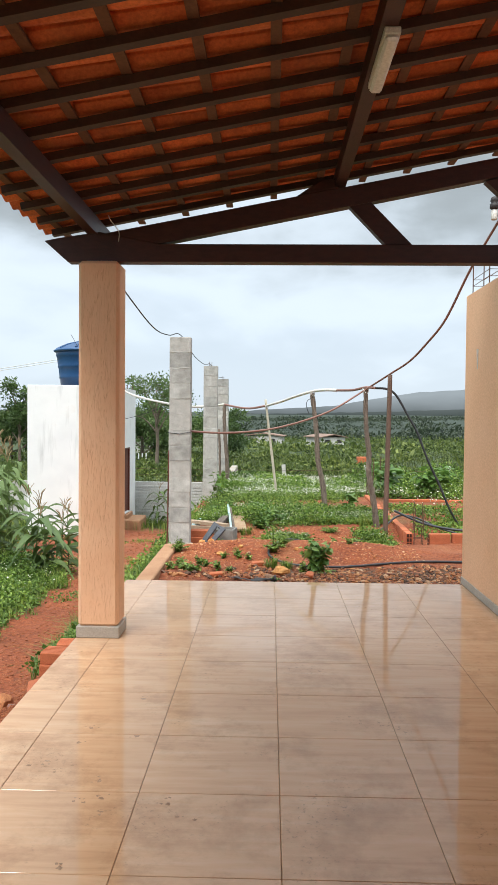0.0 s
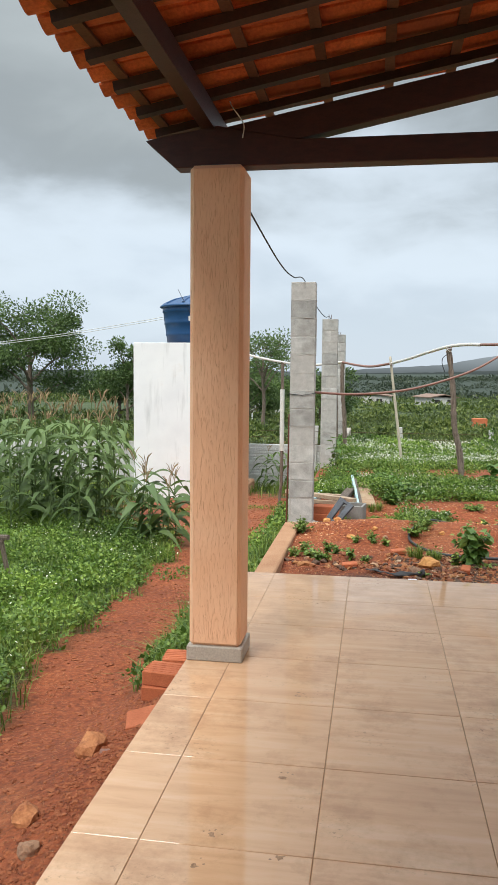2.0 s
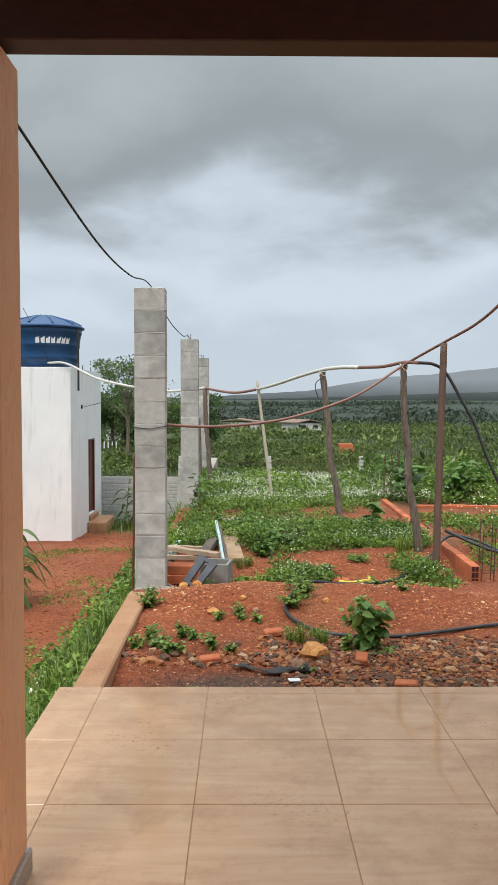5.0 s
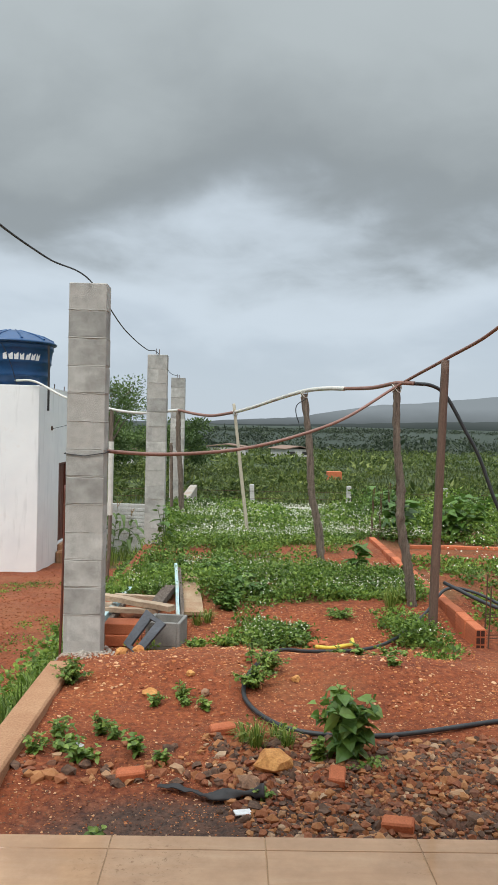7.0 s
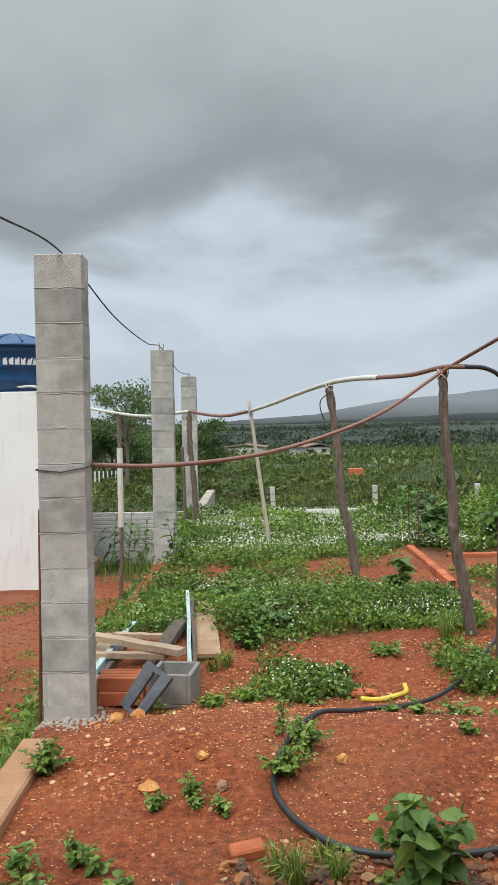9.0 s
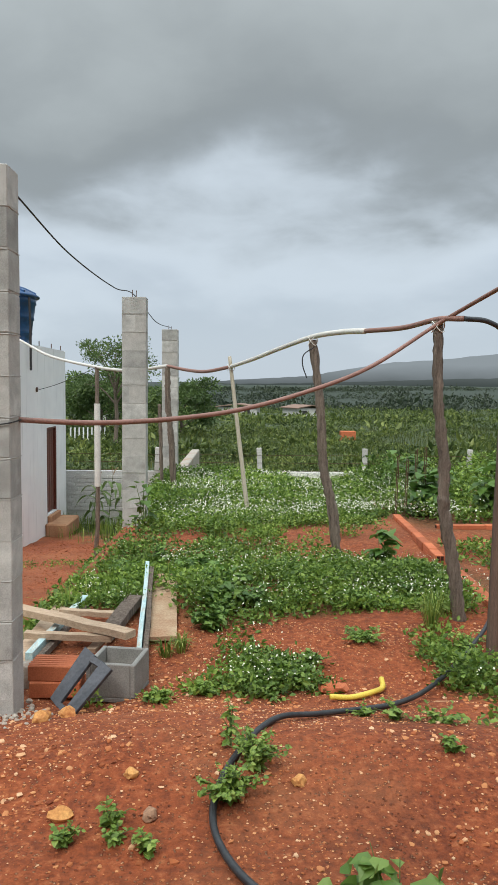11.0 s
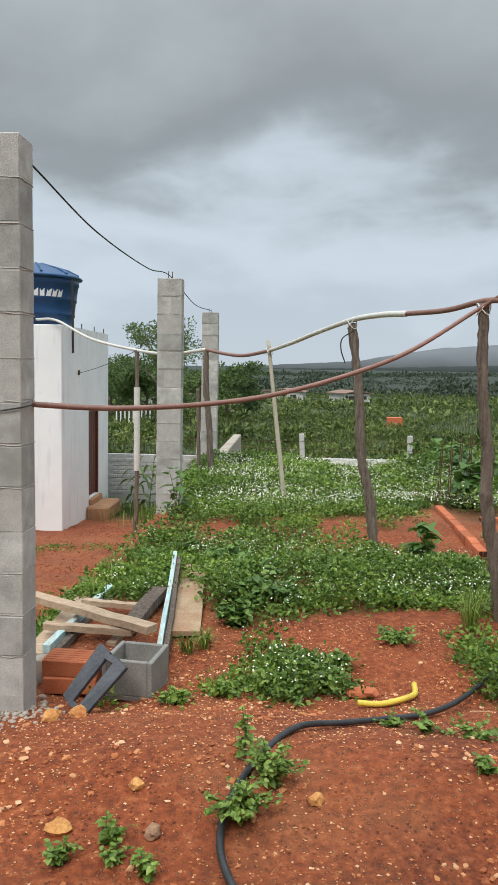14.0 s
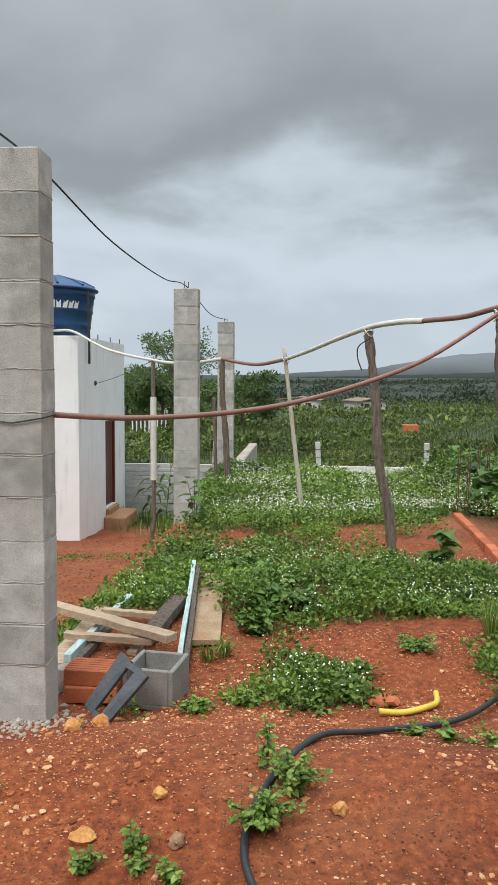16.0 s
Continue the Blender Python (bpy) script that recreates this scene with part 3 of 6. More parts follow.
poly_part("tie_beam", [(-1.10, 2.865), (-0.93, 2.715), (5.2, 2.715), (5.2, 2.845), (-0.26, 2.845), (-0.7, 2.93), (-1.0, 2.885)], -0.055, 0.055, M["roofwood"], truss)
poly_part("top_chord", [(-0.75, 2.85), (-0.26, 2.848), (3.2, 3.535), (3.2, 3.665), (-0.72, 2.91)], -0.05, 0.05, M["roofwood"], truss)
poly_part("brace", [(1.36, 2.845), (1.55, 2.845), (1.24, 3.16), (1.09, 3.125)], -0.04, 0.04, M["roofwood"], truss)
poly_part("brace", [(2.06, 3.30), (2.2, 3.33), (2.75, 2.845), (2.56, 2.845)], -0.04, 0.04, M["roofwood"], truss)
poly_part("corbel", [(0.72, 3.19), (1.02, 3.245), (1.02, 3.31), (0.9, 3.31)], -0.045, 0.045, M["roofwood"], truss)

copy_thing(pillar, pose(-0.687, -6.75, 0))
copy_thing(truss, pose(0, -6.75, 0))

SL = 0.193                      # slope of the roof


def roof_z(x):
    """Underside of the rafters."""
    return 3.045 + SL * (x + 0.7)


for x in (-0.75, 1.03, 2.85):
    pz = roof_z(x)
    tagged(beam_part("roof_purlin", (x, -7.0, pz - 0.062), (x, 2.88, pz - 0.062), 0.075, 0.12, M["roofwood"]), "dark varnished purlin carrying the rafters", "roof beam", "purlins of the veranda roof")
yv = 2.66
while yv > -6.9:
    tagged(beam_part("rafter", (-1.12, yv, roof_z(-1.12) + 0.022), (3.3, yv, roof_z(3.3) + 0.022), 0.058, 0.046, M["rafter"]), "dark wooden rafter under the roof tiles", "rafter", "rafters of the veranda roof")
    yv -= 0.37
xs_l = [-1.18 + 0.347 * i for i in range(13)]
xs_l[0] = -1.07
for x in xs_l:
    tagged(beam_part("roof_lath", (x, -6.95, roof_z(x) + 0.053), (x, 2.97, roof_z(x) + 0.053), 0.052, 0.016, M["lath"]), "light brown lath under the roof tiles", "lath", "laths of the veranda roof")

# clay tiles: a channel with a roll beside it, lapped up the slope
def tile_mesh():
    prof = []
    for i in range(9):
        a = i / 8
        prof.append((a * 0.135, -0.034 * math.sin(math.pi * a)))
    for i in range(1, 6):
        a = i / 5
        prof.append((0.135 + a * 0.065, 0.026 * math.sin(math.pi * a)))
    bm = bmesh.new()
    L, t = 0.42, 0.011
    rows = []
    for xx, lift in ((0.0, 0.0), (L, -0.022)):
        rows.append(([bm.verts.new((xx, y, z + lift)) for y, z in prof], [bm.verts.new((xx, y, z + lift + t)) for y, z in prof]))
    n = len(prof)
    for i in range(n - 1):
        bm.faces.new((rows[0][0][i], rows[1][0][i], rows[1][0][i + 1], rows[0][0][i + 1]))
        bm.faces.new((rows[0][1][i], rows[0][1][i + 1], rows[1][1][i + 1], rows[1][1][i]))
        bm.faces.new((rows[0][0][i], rows[0][0][i + 1], rows[0][1][i + 1], rows[0][1][i]))
        bm.faces.new((rows[1][0][i], rows[1][1][i], rows[1][1][i + 1], rows[1][0][i + 1]))
    bm.faces.new((rows[0][0][0], rows[0][1][0], rows[1][1][0], rows[1][0][0]))
    bm.faces.new((rows[0][0][-1], rows[1][0][-1], rows[1][1][-1], rows[0][1][-1]))
    me = bpy.data.meshes.new("roof_tile")
    bmesh.ops.recalc_face_normals(bm, faces=bm.faces)
    bm.to_mesh(me)
    bm.free()
    me.materials.append(M["tile_clay"])
    return me


roof = empty("roof", (0, 0, 0), "orange clay tile roof of the veranda", "roof", kind="structure")
TILE = tile_mesh()
tv = np.array([v.co[:] for v in TILE.vertices])
tf = [tuple(p.vertices) for p in TILE.polygons]
tq = np.array([f for f in tf if len(f) == 4])
rest_v, rest_f, cnt = [], [], 0
rr = random.Random(5)
ang = math.atan(SL)
for i in range(13):
    for j in range(53):
        x0, y0 = -1.24 + 0.347 * i, 2.97 - 0.185 * (j + 1)
        mt = Matrix.Translation((x0 + rr.uniform(-0.006, 0.006), y0 + rr.uniform(-0.004, 0.004), roof_z(x0) + 0.112 + rr.uniform(-0.002, 0.003))) @ Matrix.Rotation(-ang, 4, "Y") @ Matrix.Rotation(rr.uniform(-0.012, 0.012), 4, "Z")
        if x0 < 2.3 and y0 > -1.9:
            ob = new("roof_tile", TILE)
            ob.parent = roof
            ob.matrix_basis = mt
        else:
            R = np.array(mt)
            rest_f.append(tq + cnt)
            rest_v.append(tv @ R[:3, :3].T + R[:3, 3])
            cnt += len(tv)
tagged(raw_mesh("roof_tiles_beyond", np.concatenate(rest_v), np.concatenate(rest_f), M["tile_clay"], parent=roof), kind="stuff")

lamp = empty("batten_lamp", (1.045, 0.37, roof_z(1.03) - 0.135), "white batten light fitting on the underside of a purlin", "lamp")
box_part("lamp_body", (-0.035, -0.28, -0.02), (0.035, 0.28, 0.012), M["lamp"], lamp, bevel=0.004)
bm = bmesh.new()
box(bm, (-0.03, -0.275, -0.045), (0.03, 0.275, -0.02), 0.012)
part("diffuser", bm, M["white"], lamp, "milky diffuser")
hose("loose_wire", [(-0.62, 2.30, 3.03), (-0.60, 2.28, 2.99), (-0.55, 2.32, 2.92), (-0.56, 2.36, 2.86)], 0.003, M["pipe_white"], "pale loose wire hanging from the roof", "wire")

# ---- small house with the water tank ----
HX0, HX1, HY0, HY1, HB, HT = -6.91, -4.33, 20.44, 24.8, -2.6, 2.54
shed = empty("white_house", (HX0, HY0, HB), "small flat-roofed white plastered house with a red-brown door", "house")
W_, D_, T_ = HX1 - HX0, HY1 - HY0, HT - HB
box_part("front_wall", (0, 0, 0), (W_, 0.15, T_), M["plaster"], shed, bevel=0.012)
box_part("back_wall", (0, D_ - 0.15, 0), (W_, D_, T_), M["plaster"], shed, bevel=0.012)
box_part("side_wall", (0, 0.152, 0), (0.15, D_ - 0.152, T_ - 0.003), M["plaster"], shed)
dy0, dy1, dz0, dz1 = 22.72 - HY0, 23.72 - HY0, -1.68 - HB, 0.53 - HB
bm = bmesh.new()
for lo, hi in (((W_ - 0.15, 0.152, 0), (W_ - 0.001, dy0, T_ - 0.003)), ((W_ - 0.15, dy1, 0), (W_ - 0.001, D_ - 0.152, T_ - 0.003)),
               ((W_ - 0.15, dy0, dz1), (W_ - 0.001, dy1, T_ - 0.003)), ((W_ - 0.15, dy0, 0), (W_ - 0.001, dy1, dz0))):
    box(bm, lo, hi)
bmesh.ops.remove_doubles(bm, verts=bm.verts, dist=0.0005)
part("side_wall", bm, M["plaster"], shed)
door = part("door", (lambda b_: (box(b_, (W_ - 0.11, dy0 + 0.05, dz0 + 0.02), (W_ - 0.07, dy1 - 0.05, dz1 - 0.05), 0.004), b_)[1])(bmesh.new()), M["door_wood"], shed, "closed red-brown wooden door")
for a in (0.0, 0.21, 0.42, 0.63):
    box_part("door_board", (W_ - 0.068, dy0 + 0.07 + a, dz0 + 0.05), (W_ - 0.06, dy0 + 0.25 + a, dz1 - 0.08), M["door_wood"], door, bevel=0.003)
bm = bmesh.new()
for lo, hi in (((W_ - 0.13, dy0, dz0), (W_ - 0.01, dy0 + 0.05, dz1)), ((W_ - 0.13, dy1 - 0.05, dz0), (W_ - 0.01, dy1, dz1)), ((W_ - 0.13, dy0 + 0.05, dz1 - 0.05), (W_ - 0.01, dy1 - 0.05, dz1))):
    box(bm, lo, hi, 0.003)
part("door_frame", bm, M["door_wood"], shed)
box_part("roof_slab", (0.15, 0.15, T_ - 0.2), (W_ - 0.15, D_ - 0.15, T_ - 0.06), M["cement"], shed)
box_part("door_step", (W_, dy0 - 0.25, dz0 - 0.55), (W_ + 0.55, dy1 + 0.2, dz0 - 0.18), M["curb"], shed, "dusty cement door step", 0.04)
box_part("door_step", (W_, dy0 - 0.02, dz0 - 0.2), (W_ + 0.1, dy1 + 0.02, dz0 - 0.02), M["curb"], shed, "", 0.02)
for y in (1.9, 3.1, 4.1):
    bm = bmesh.new()
    tube(bm, [(W_ - 0.07, y, T_ - 0.1), (W_ - 0.07, y + 0.01, T_ + 0.13)], 0.014, 6)
    part("rebar_stub", bm, M["rebar"], shed)
bm = bmesh.new()
tube(bm, [(W_ - 0.01, 1.35, T_ - 1.05), (W_ + 0.03, 1.35, T_ - 1.05)], 0.06, 10)
part("pipe_outlet", bm, M["rebar"], shed)

# tank
TX, TY, TZ = -5.27, 21.5, HT - 0.06
tank = empty("water_tank", (TX, TY, TZ), "blue plastic water tank with white lettering on the flat roof", "water tank")


def lathe(name, prof, material, parent=None, label="", seg=40):
    bm = bmesh.new()
    rings = [[bm.verts.new((r * math.cos(2 * math.pi * k / seg), r * math.sin(2 * math.pi * k / seg), z)) for k in range(seg)] for r, z in prof]
    for r0, r1 in zip(rings, rings[1:]):
        for k in range(seg):
            bm.faces.new((r0[k], r0[(k + 1) % seg], r1[(k + 1) % seg], r1[k]))
    bm.faces.new(rings[0][::-1])
    bm.faces.new(rings[-1])
    return part(name, bm, material, parent, label, True)


lathe("body", [(0.80, 0.0), (0.86, 0.02), (0.885, 0.28), (0.91, 0.30), (0.905, 0.36), (0.93, 0.62), (0.955, 0.64), (0.95, 0.70), (0.985, 0.98), (1.01, 1.0), (1.005, 1.06), (1.02, 1.16)], M["tank"], tank)
lathe("lid", [(1.03, 1.12), (1.08, 1.14), (1.09, 1.17), (1.05, 1.20), (0.96, 1.25), (0.75, 1.35), (0.25, 1.50), (0.08, 1.52)], M["tank"], tank, "blue domed lid")
for k in range(10):
    a = 2 * math.pi * k / 10 + 0.15
    bm = bmesh.new()
    ca, sa = math.cos(a), math.sin(a)
    tube(bm, [(0.2 * ca, 0.2 * sa, 1.505), (0.75 * ca, 0.75 * sa, 1.355), (1.0 * ca, 1.0 * sa, 1.235)], [0.02, 0.03, 0.03], 6)
    part("lid_rib", bm, M["tank"], tank)
# lettering as plain white bars and wedges of the mark's size, wrapped on the body
def letter(strokes, u0, slant, parent):
    bm = bmesh.new()
    for x0, z0, x1, z1, w in strokes:
        pts = []
        for s in range(5):
            f = s / 4
            pts.append((x0 + (x1 - x0) * f, z0 + (z1 - z0) * f))
        dx, dz = x1 - x0, z1 - z0
        ln = math.hypot(dx, dz)
        px, pz = -dz / ln * w / 2, dx / ln * w / 2
        prev = None
        for (x, z) in pts:
            ring = []
            for sgn in (-1, 1):
                for r in (0.0, 0.012):
                    xx, zz = x + sgn * px, z + sgn * pz
                    xx += slant * zz
                    a = radians(-90) + (u0 + xx) / 0.95
                    rad = 0.945 + 0.07 * (zz) + r
                    ring.append(bm.verts.new((rad * math.cos(a), rad * math.sin(a), 0.70 + zz)))
            if prev:
                a0, b0, c0, d0 = prev
                a1, b1, c1, d1 = ring
                for q in ((a0, a1, b1, b0), (b0, b1, d1, d0), (d0, d1, c1, c0), (c0, c1, a1, a0)):
                    bm.faces.new(q)
            else:
                bm.faces.new((ring[0], ring[1], ring[3], ring[2]))
            prev = ring
        bm.faces.new((prev[0], prev[2], prev[3], prev[1]))
    bmesh.ops.recalc_face_normals(bm, faces=bm.faces)
    part("mark", bm, M["white"], parent, "white mark")


for i in range(7):
    letter([(0.055, 0.0, 0.055, 0.17, 0.10)], 0.0 + i * 0.135, 0.0 if i < 4 else 0.22, tank)
bm = bmesh.new()
tube(bm, [(1.0, -0.45, 1.1), (1.02, -0.45, 0.5), (1.02, -0.45, -0.55)], 0.028, 8)
part("overflow_pipe", bm, M["plastic_black"], tank, "dark overflow pipe")

# ---- concrete block pillars ----
def block_mesh():
    bm = bmesh.new()
    box(bm, (-0.14, -0.095, 0.004), (0.14, 0.095, 0.2), 0.005)
    me = bpy.data.meshes.new("block")
    bm.to_mesh(me)
    bm.free()
    me.materials.append(M["block"])
    return me


BLOCK = block_mesh()
rb = random.Random(3)
for (px, py, top, n) in ((-0.66, 7.175, 2.668, 13), (-0.66, 12.46, 2.632, 14), (-0.70, 17.2, 2.607, 14)):
    base = top - n * 0.207
    bp = empty("block_pillar", (px, py, base), "tall unfinished pillar of grey concrete blocks", "pillar", "concrete block pillars along the plot")
    box_part("mortar_core", (-0.1393, -0.0943, -0.25), (0.1393, 0.0943, n * 0.207 - 0.01), M["mortar"], bp, bevel=0.003)
    for c in range(n):
        ob = new("block", BLOCK)
        ob.parent = bp
        ob.matrix_basis = pose(rb.uniform(-0.004, 0.004), rb.uniform(-0.004, 0.004), c * 0.207, 0, 0, rb.uniform(-0.7, 0.7) + (180 if rb.random() < 0.5 else 0))
    bm = bmesh.new()
    for c in range(1, n):
        ring = []
        for k in range(36):
            e = k / 36 * 4
            sx_, sy_ = ((e * 2 - 1, -1), (1, (e - 1) * 2 - 1), (1 - (e - 2) * 2, 1), (-1, 1 - (e - 3) * 2))[int(e)]
            ring.append((0.1405 * sx_ + rb.uniform(-0.001, 0.0015) * sx_, 0.0955 * sy_ + rb.uniform(-0.001, 0.0015) * sy_, c * 0.207 + rb.uniform(-0.004, 0.003)))
        tube(bm, ring + [ring[0]], [rb.uniform(0.001, 0.0042) for _ in range(37)], 5)
    part("mortar_joint", bm, M["mortar"], bp, "rough squeezed-out mortar")
    for dx in ((-0.03, 0.015) if n > 13 else ()):
        bm = bmesh.new()
        tube(bm, [(dx, 0, n * 0.207 - 0.05), (dx + 0.003, 0, n * 0.207 + rb.uniform(0.05, 0.09))], 0.005, 6)
        part("rebar_stub", bm, M["rebar"], bp)
    bm = bmesh.new()
    for q in range(70):
        a, r = rb.uniform(0, 6.28), rb.uniform(0.13, 0.3)
        s = rb.uniform(0.006, 0.02)
        g_ = bmesh.ops.create_icosphere(bm, subdivisions=1, radius=s)
        bmesh.ops.translate(bm, verts=g_["verts"], vec=(r * math.cos(a), r * math.sin(a) * 0.8, float(height(px + r * math.cos(a), py + r * math.sin(a) * 0.8)) - base + s * 0.3))
    part("mortar_spill", bm, M["cement"], bp, "grey mortar crumbs")

hose("power_cable", [(-0.60, 2.55, 2.60), (-0.56, 4.0, 2.44), (-0.62, 5.6, 2.53), (-0.66, 7.15, 2.69), (-0.66, 9.0, 2.56), (-0.66, 11.0, 2.56), (-0.67, 12.46, 2.66), (-0.68, 14.8, 2.54), (-0.70, 17.2, 2.64)], 0.0055, M["cable"], "black power cable strung from the veranda over the block pillars", "cable", n=10)

bm = bmesh.new()
tube(bm, [(-0.812, 7.068, 1.39), (-0.66, 7.066, 1.375), (-0.508, 7.068, 1.40), (-0.506, 7.285, 1.41), (-0.814, 7.285, 1.40), (-0.812, 7.068, 1.39)], 0.004, 5)
tagged(part("tie_wire", bm, M["cable"]), "dark wire tied round a block pillar", "wire")
hose("thin_cable", [(-4.30, 21.8, 1.48), (-3.6, 20.6, 1.6), (-2.9, 19.4, 1.76), (-2.2, 18.2, 1.95)], 0.007, M["cable"], "thin cable from the house to a post", "cable", n=4, seg=5)
hose("thin_cable", [(-5.6, 20.6, 4.1), (-5.1, 20.45, 3.2), (-4.9, 20.5, 2.55)], 0.008, M["cable"], "thin cable hanging down the tank", "cable", n=4, seg=5)

# curb and foundation beams
curb = empty("curb_beam", (-0.70, 0, 0), "low concrete edge beam dusted with red soil", "curb")
bm = bmesh.new()
box(bm, (-0.09, 4.305, -0.45), (0.085, 6.62, -0.02), 0.012)
part("beam", bm, M["curb"], curb)
bm = bmesh.new()
box(bm, (-0.12, 7.32, -0.5), (0.10, 12.3, -0.12), 0.02)
part("beam", bm, M["cement"], curb)
bm = bmesh.new()
box(bm, (-0.12, 12.62, -0.6), (0.10, 24.5, -0.12), 0.02)
part("beam", bm, M["cement"], curb)

# ---- posts and hoses ----
def stick(name, pts, radii, material, label, category, group="", seg=12, rough=0.2, seed=0):
    bm = bmesh.new()
    P = smooth_path(pts, 14)
    if isinstance(radii, tuple):
        n = len(P) - 1
        radii = [radii[0] + (radii[1] - radii[0]) * i / n + rough * 0.03 * noise.noise(Vector((i * 0.35, seed, 0))) for i in range(n + 1)]
    tube(bm, P, radii, seg, rough, seed)
    return tagged(part(name, bm, material, None, "", True), label, category, group)


G = "posts carrying the hoses"
stick("leaning_stick", [(-0.83, 7.10, -0.35), (-0.818, 7.12, 0.4), (-0.812, 7.13, 1.15)], (0.011, 0.008), M["door_wood"], "thin brown stick leaning against the block pillar", "stick", rough=0.05)
stick("wooden_post", [(1.55, 10.55, -0.25), (1.50, 10.58, 0.35), (1.40, 10.62, 0.85), (1.37, 10.66, 1.35), (1.29, 10.72, 2.04)], (0.048, 0.038), M["grey_wood"], "crooked grey weathered branch post standing in weeds", "post", G, seed=4)
stick("wooden_post", [(2.21, 8.66, -0.25), (2.14, 8.66, 0.3), (2.06, 8.67, 0.75), (2.06, 8.68, 1.05), (2.01, 8.70, 1.5), (2.00, 8.72, 2.06)], (0.048, 0.033), M["grey_wood"], "twisted grey weathered branch post tied with wire", "post", G, seed=9)
stick("wooden_pole", [(2.22, 8.02, -0.35), (2.235, 7.99, 0.9), (2.25, 7.93, 2.23)], (0.047, 0.04), M["pole_wood"], "straight brown squared wooden pole", "pole", G, seg=4, rough=0.03, seed=2)
stick("wooden_stake", [(0.73, 12.95, -0.3), (0.6, 13.1, 0.7), (0.44, 13.35, 1.98)], (0.03, 0.024), M["pale_wood"], "thin pale leaning wooden stake", "stake", G, rough=0.06, seed=6)
stick("wooden_post", [(-0.44, 15.1, -0.3), (-0.47, 15.1, 0.6), (-0.53, 15.1, 1.3), (-0.54, 15.1, 1.88)], (0.05, 0.04), M["grey_wood"], "grey branch post beside a block pillar", "post", G, seed=12)
stick("wooden_post", [(-0.62, 15.1, -0.3), (-0.64, 15.1, 0.7), (-0.66, 15.1, 1.32)], (0.03, 0.025), M["grey_wood"], "short grey stick beside a branch post", "post", G, seed=13)
pvp = empty("pipe_post", (-2.25, 18.2, -1.9), "charred wooden stake topped with a white plastic pipe", "post", G)
bm = bmesh.new()
tube(bm, smooth_path([(0, 0, 0), (0.02, 0, 0.4), (0.05, 0, 1.0), (0.05, 0, 3.85)], 5), 0.042, 8, 0.1, 3)
part("stake", bm, M["grey_wood"], pvp)
bm = bmesh.new()
tube(bm, [(0.05, 0, 1.55), (0.05, 0, 3.15)], 0.058, 10)
part("pipe_sleeve", bm, M["pipe_white"], pvp, "white plastic pipe sleeve")

hl = empty("overhead_water_line", (0, 0, 0), "white and brown water hose strung over posts from the house", "hose")
hose("white_section", [(-5.0, 20.7, 2.66), (-4.4, 20.3, 2.62), (-3.4, 19.4, 2.2), (-2.2, 18.2, 1.95), (-1.35, 16.7, 1.86), (-0.54, 15.1, 1.90)], 0.028, M["pipe_white"], "", "", hl)
hose("brown_section", [(-0.54, 15.1, 1.90), (-0.2, 14.6, 1.83), (0.1, 14.0, 1.80), (0.46, 13.3, 1.85)], 0.024, M["pipe_brown"], "brown hose section", "", hl)
hose("white_section", [(0.46, 13.3, 1.85), (0.75, 12.3, 1.92), (1.0, 11.6, 2.0), (1.29, 10.74, 2.075), (1.5, 10.2, 2.085), (1.65, 9.77, 2.065)], 0.025, M["pipe_white"], "", "", hl)
hose("brown_section", [(1.65, 9.78, 2.065), (1.85, 9.2, 2.05), (2.0, 8.74, 2.075), (2.12, 8.5, 2.06)], 0.02, M["pipe_brown"], "brown hose section", "", hl)
hose("black_section", [(2.12, 8.5, 2.06), (2.3, 8.55, 2.045), (2.45, 8.6, 1.95), (2.64, 8.6, 1.63), (2.78, 8.6, 1.38), (2.93, 8.6, 1.0), (3.12, 8.6, 0.6), (3.3, 8.62, 0.2), (3.5, 8.7, -0.1)], 0.018, M["hose_black"], "black hose section", "", hl)
for p in ((1.29, 10.72, 2.05), (2.0, 8.72, 2.04), (0.46, 13.32, 1.86)):
    bm = bmesh.new()
    tube(bm, [(p[0] + 0.045 * math.cos(a), p[1] + 0.05 * math.sin(a), p[2] + 0.04 * math.sin(a * 1.5) - 0.02) for a in np.linspace(0, 12, 26)], 0.004, 5)
    part("wire_tie", bm, M["pipe_white"], hl, "wire tie")
bm = bmesh.new()
tube(bm, smooth_path([(1.30, 10.66, 1.97), (1.2, 10.62, 1.9), (1.19, 10.62, 1.8), (1.23, 10.62, 1.68)], 5), 0.006, 5)
part("loose_wire", bm, M["cable"], hl)
hose("brown_hose", [(-0.56, 7.30, 1.41), (-0.48, 7.25, 1.405), (-0.15, 7.45, 1.385), (0.25, 7.75, 1.40), (0.65, 8.0, 1.455), (1.10, 8.2, 1.58), (1.5, 8.4, 1.74), (2.0, 8.68, 2.045), (2.26, 7.93, 2.245), (2.42, 7.35, 2.38), (2.56, 6.9, 2.58), (2.7, 6.45, 2.84), (2.86, 5.9, 3.36), (3.03, 5.35, 3.8)], 0.0145, M["pipe_brown"], "long brown hose strung from a block pillar up towards the house", "hose", n=8)
stick("service_mast", [(3.06, 5.3, -0.3), (3.06, 5.3, 2.0), (3.06, 5.3, 4.2)], (0.05, 0.05), M["cement"], "grey service mast beside the house wall", "mast", rough=0.01)

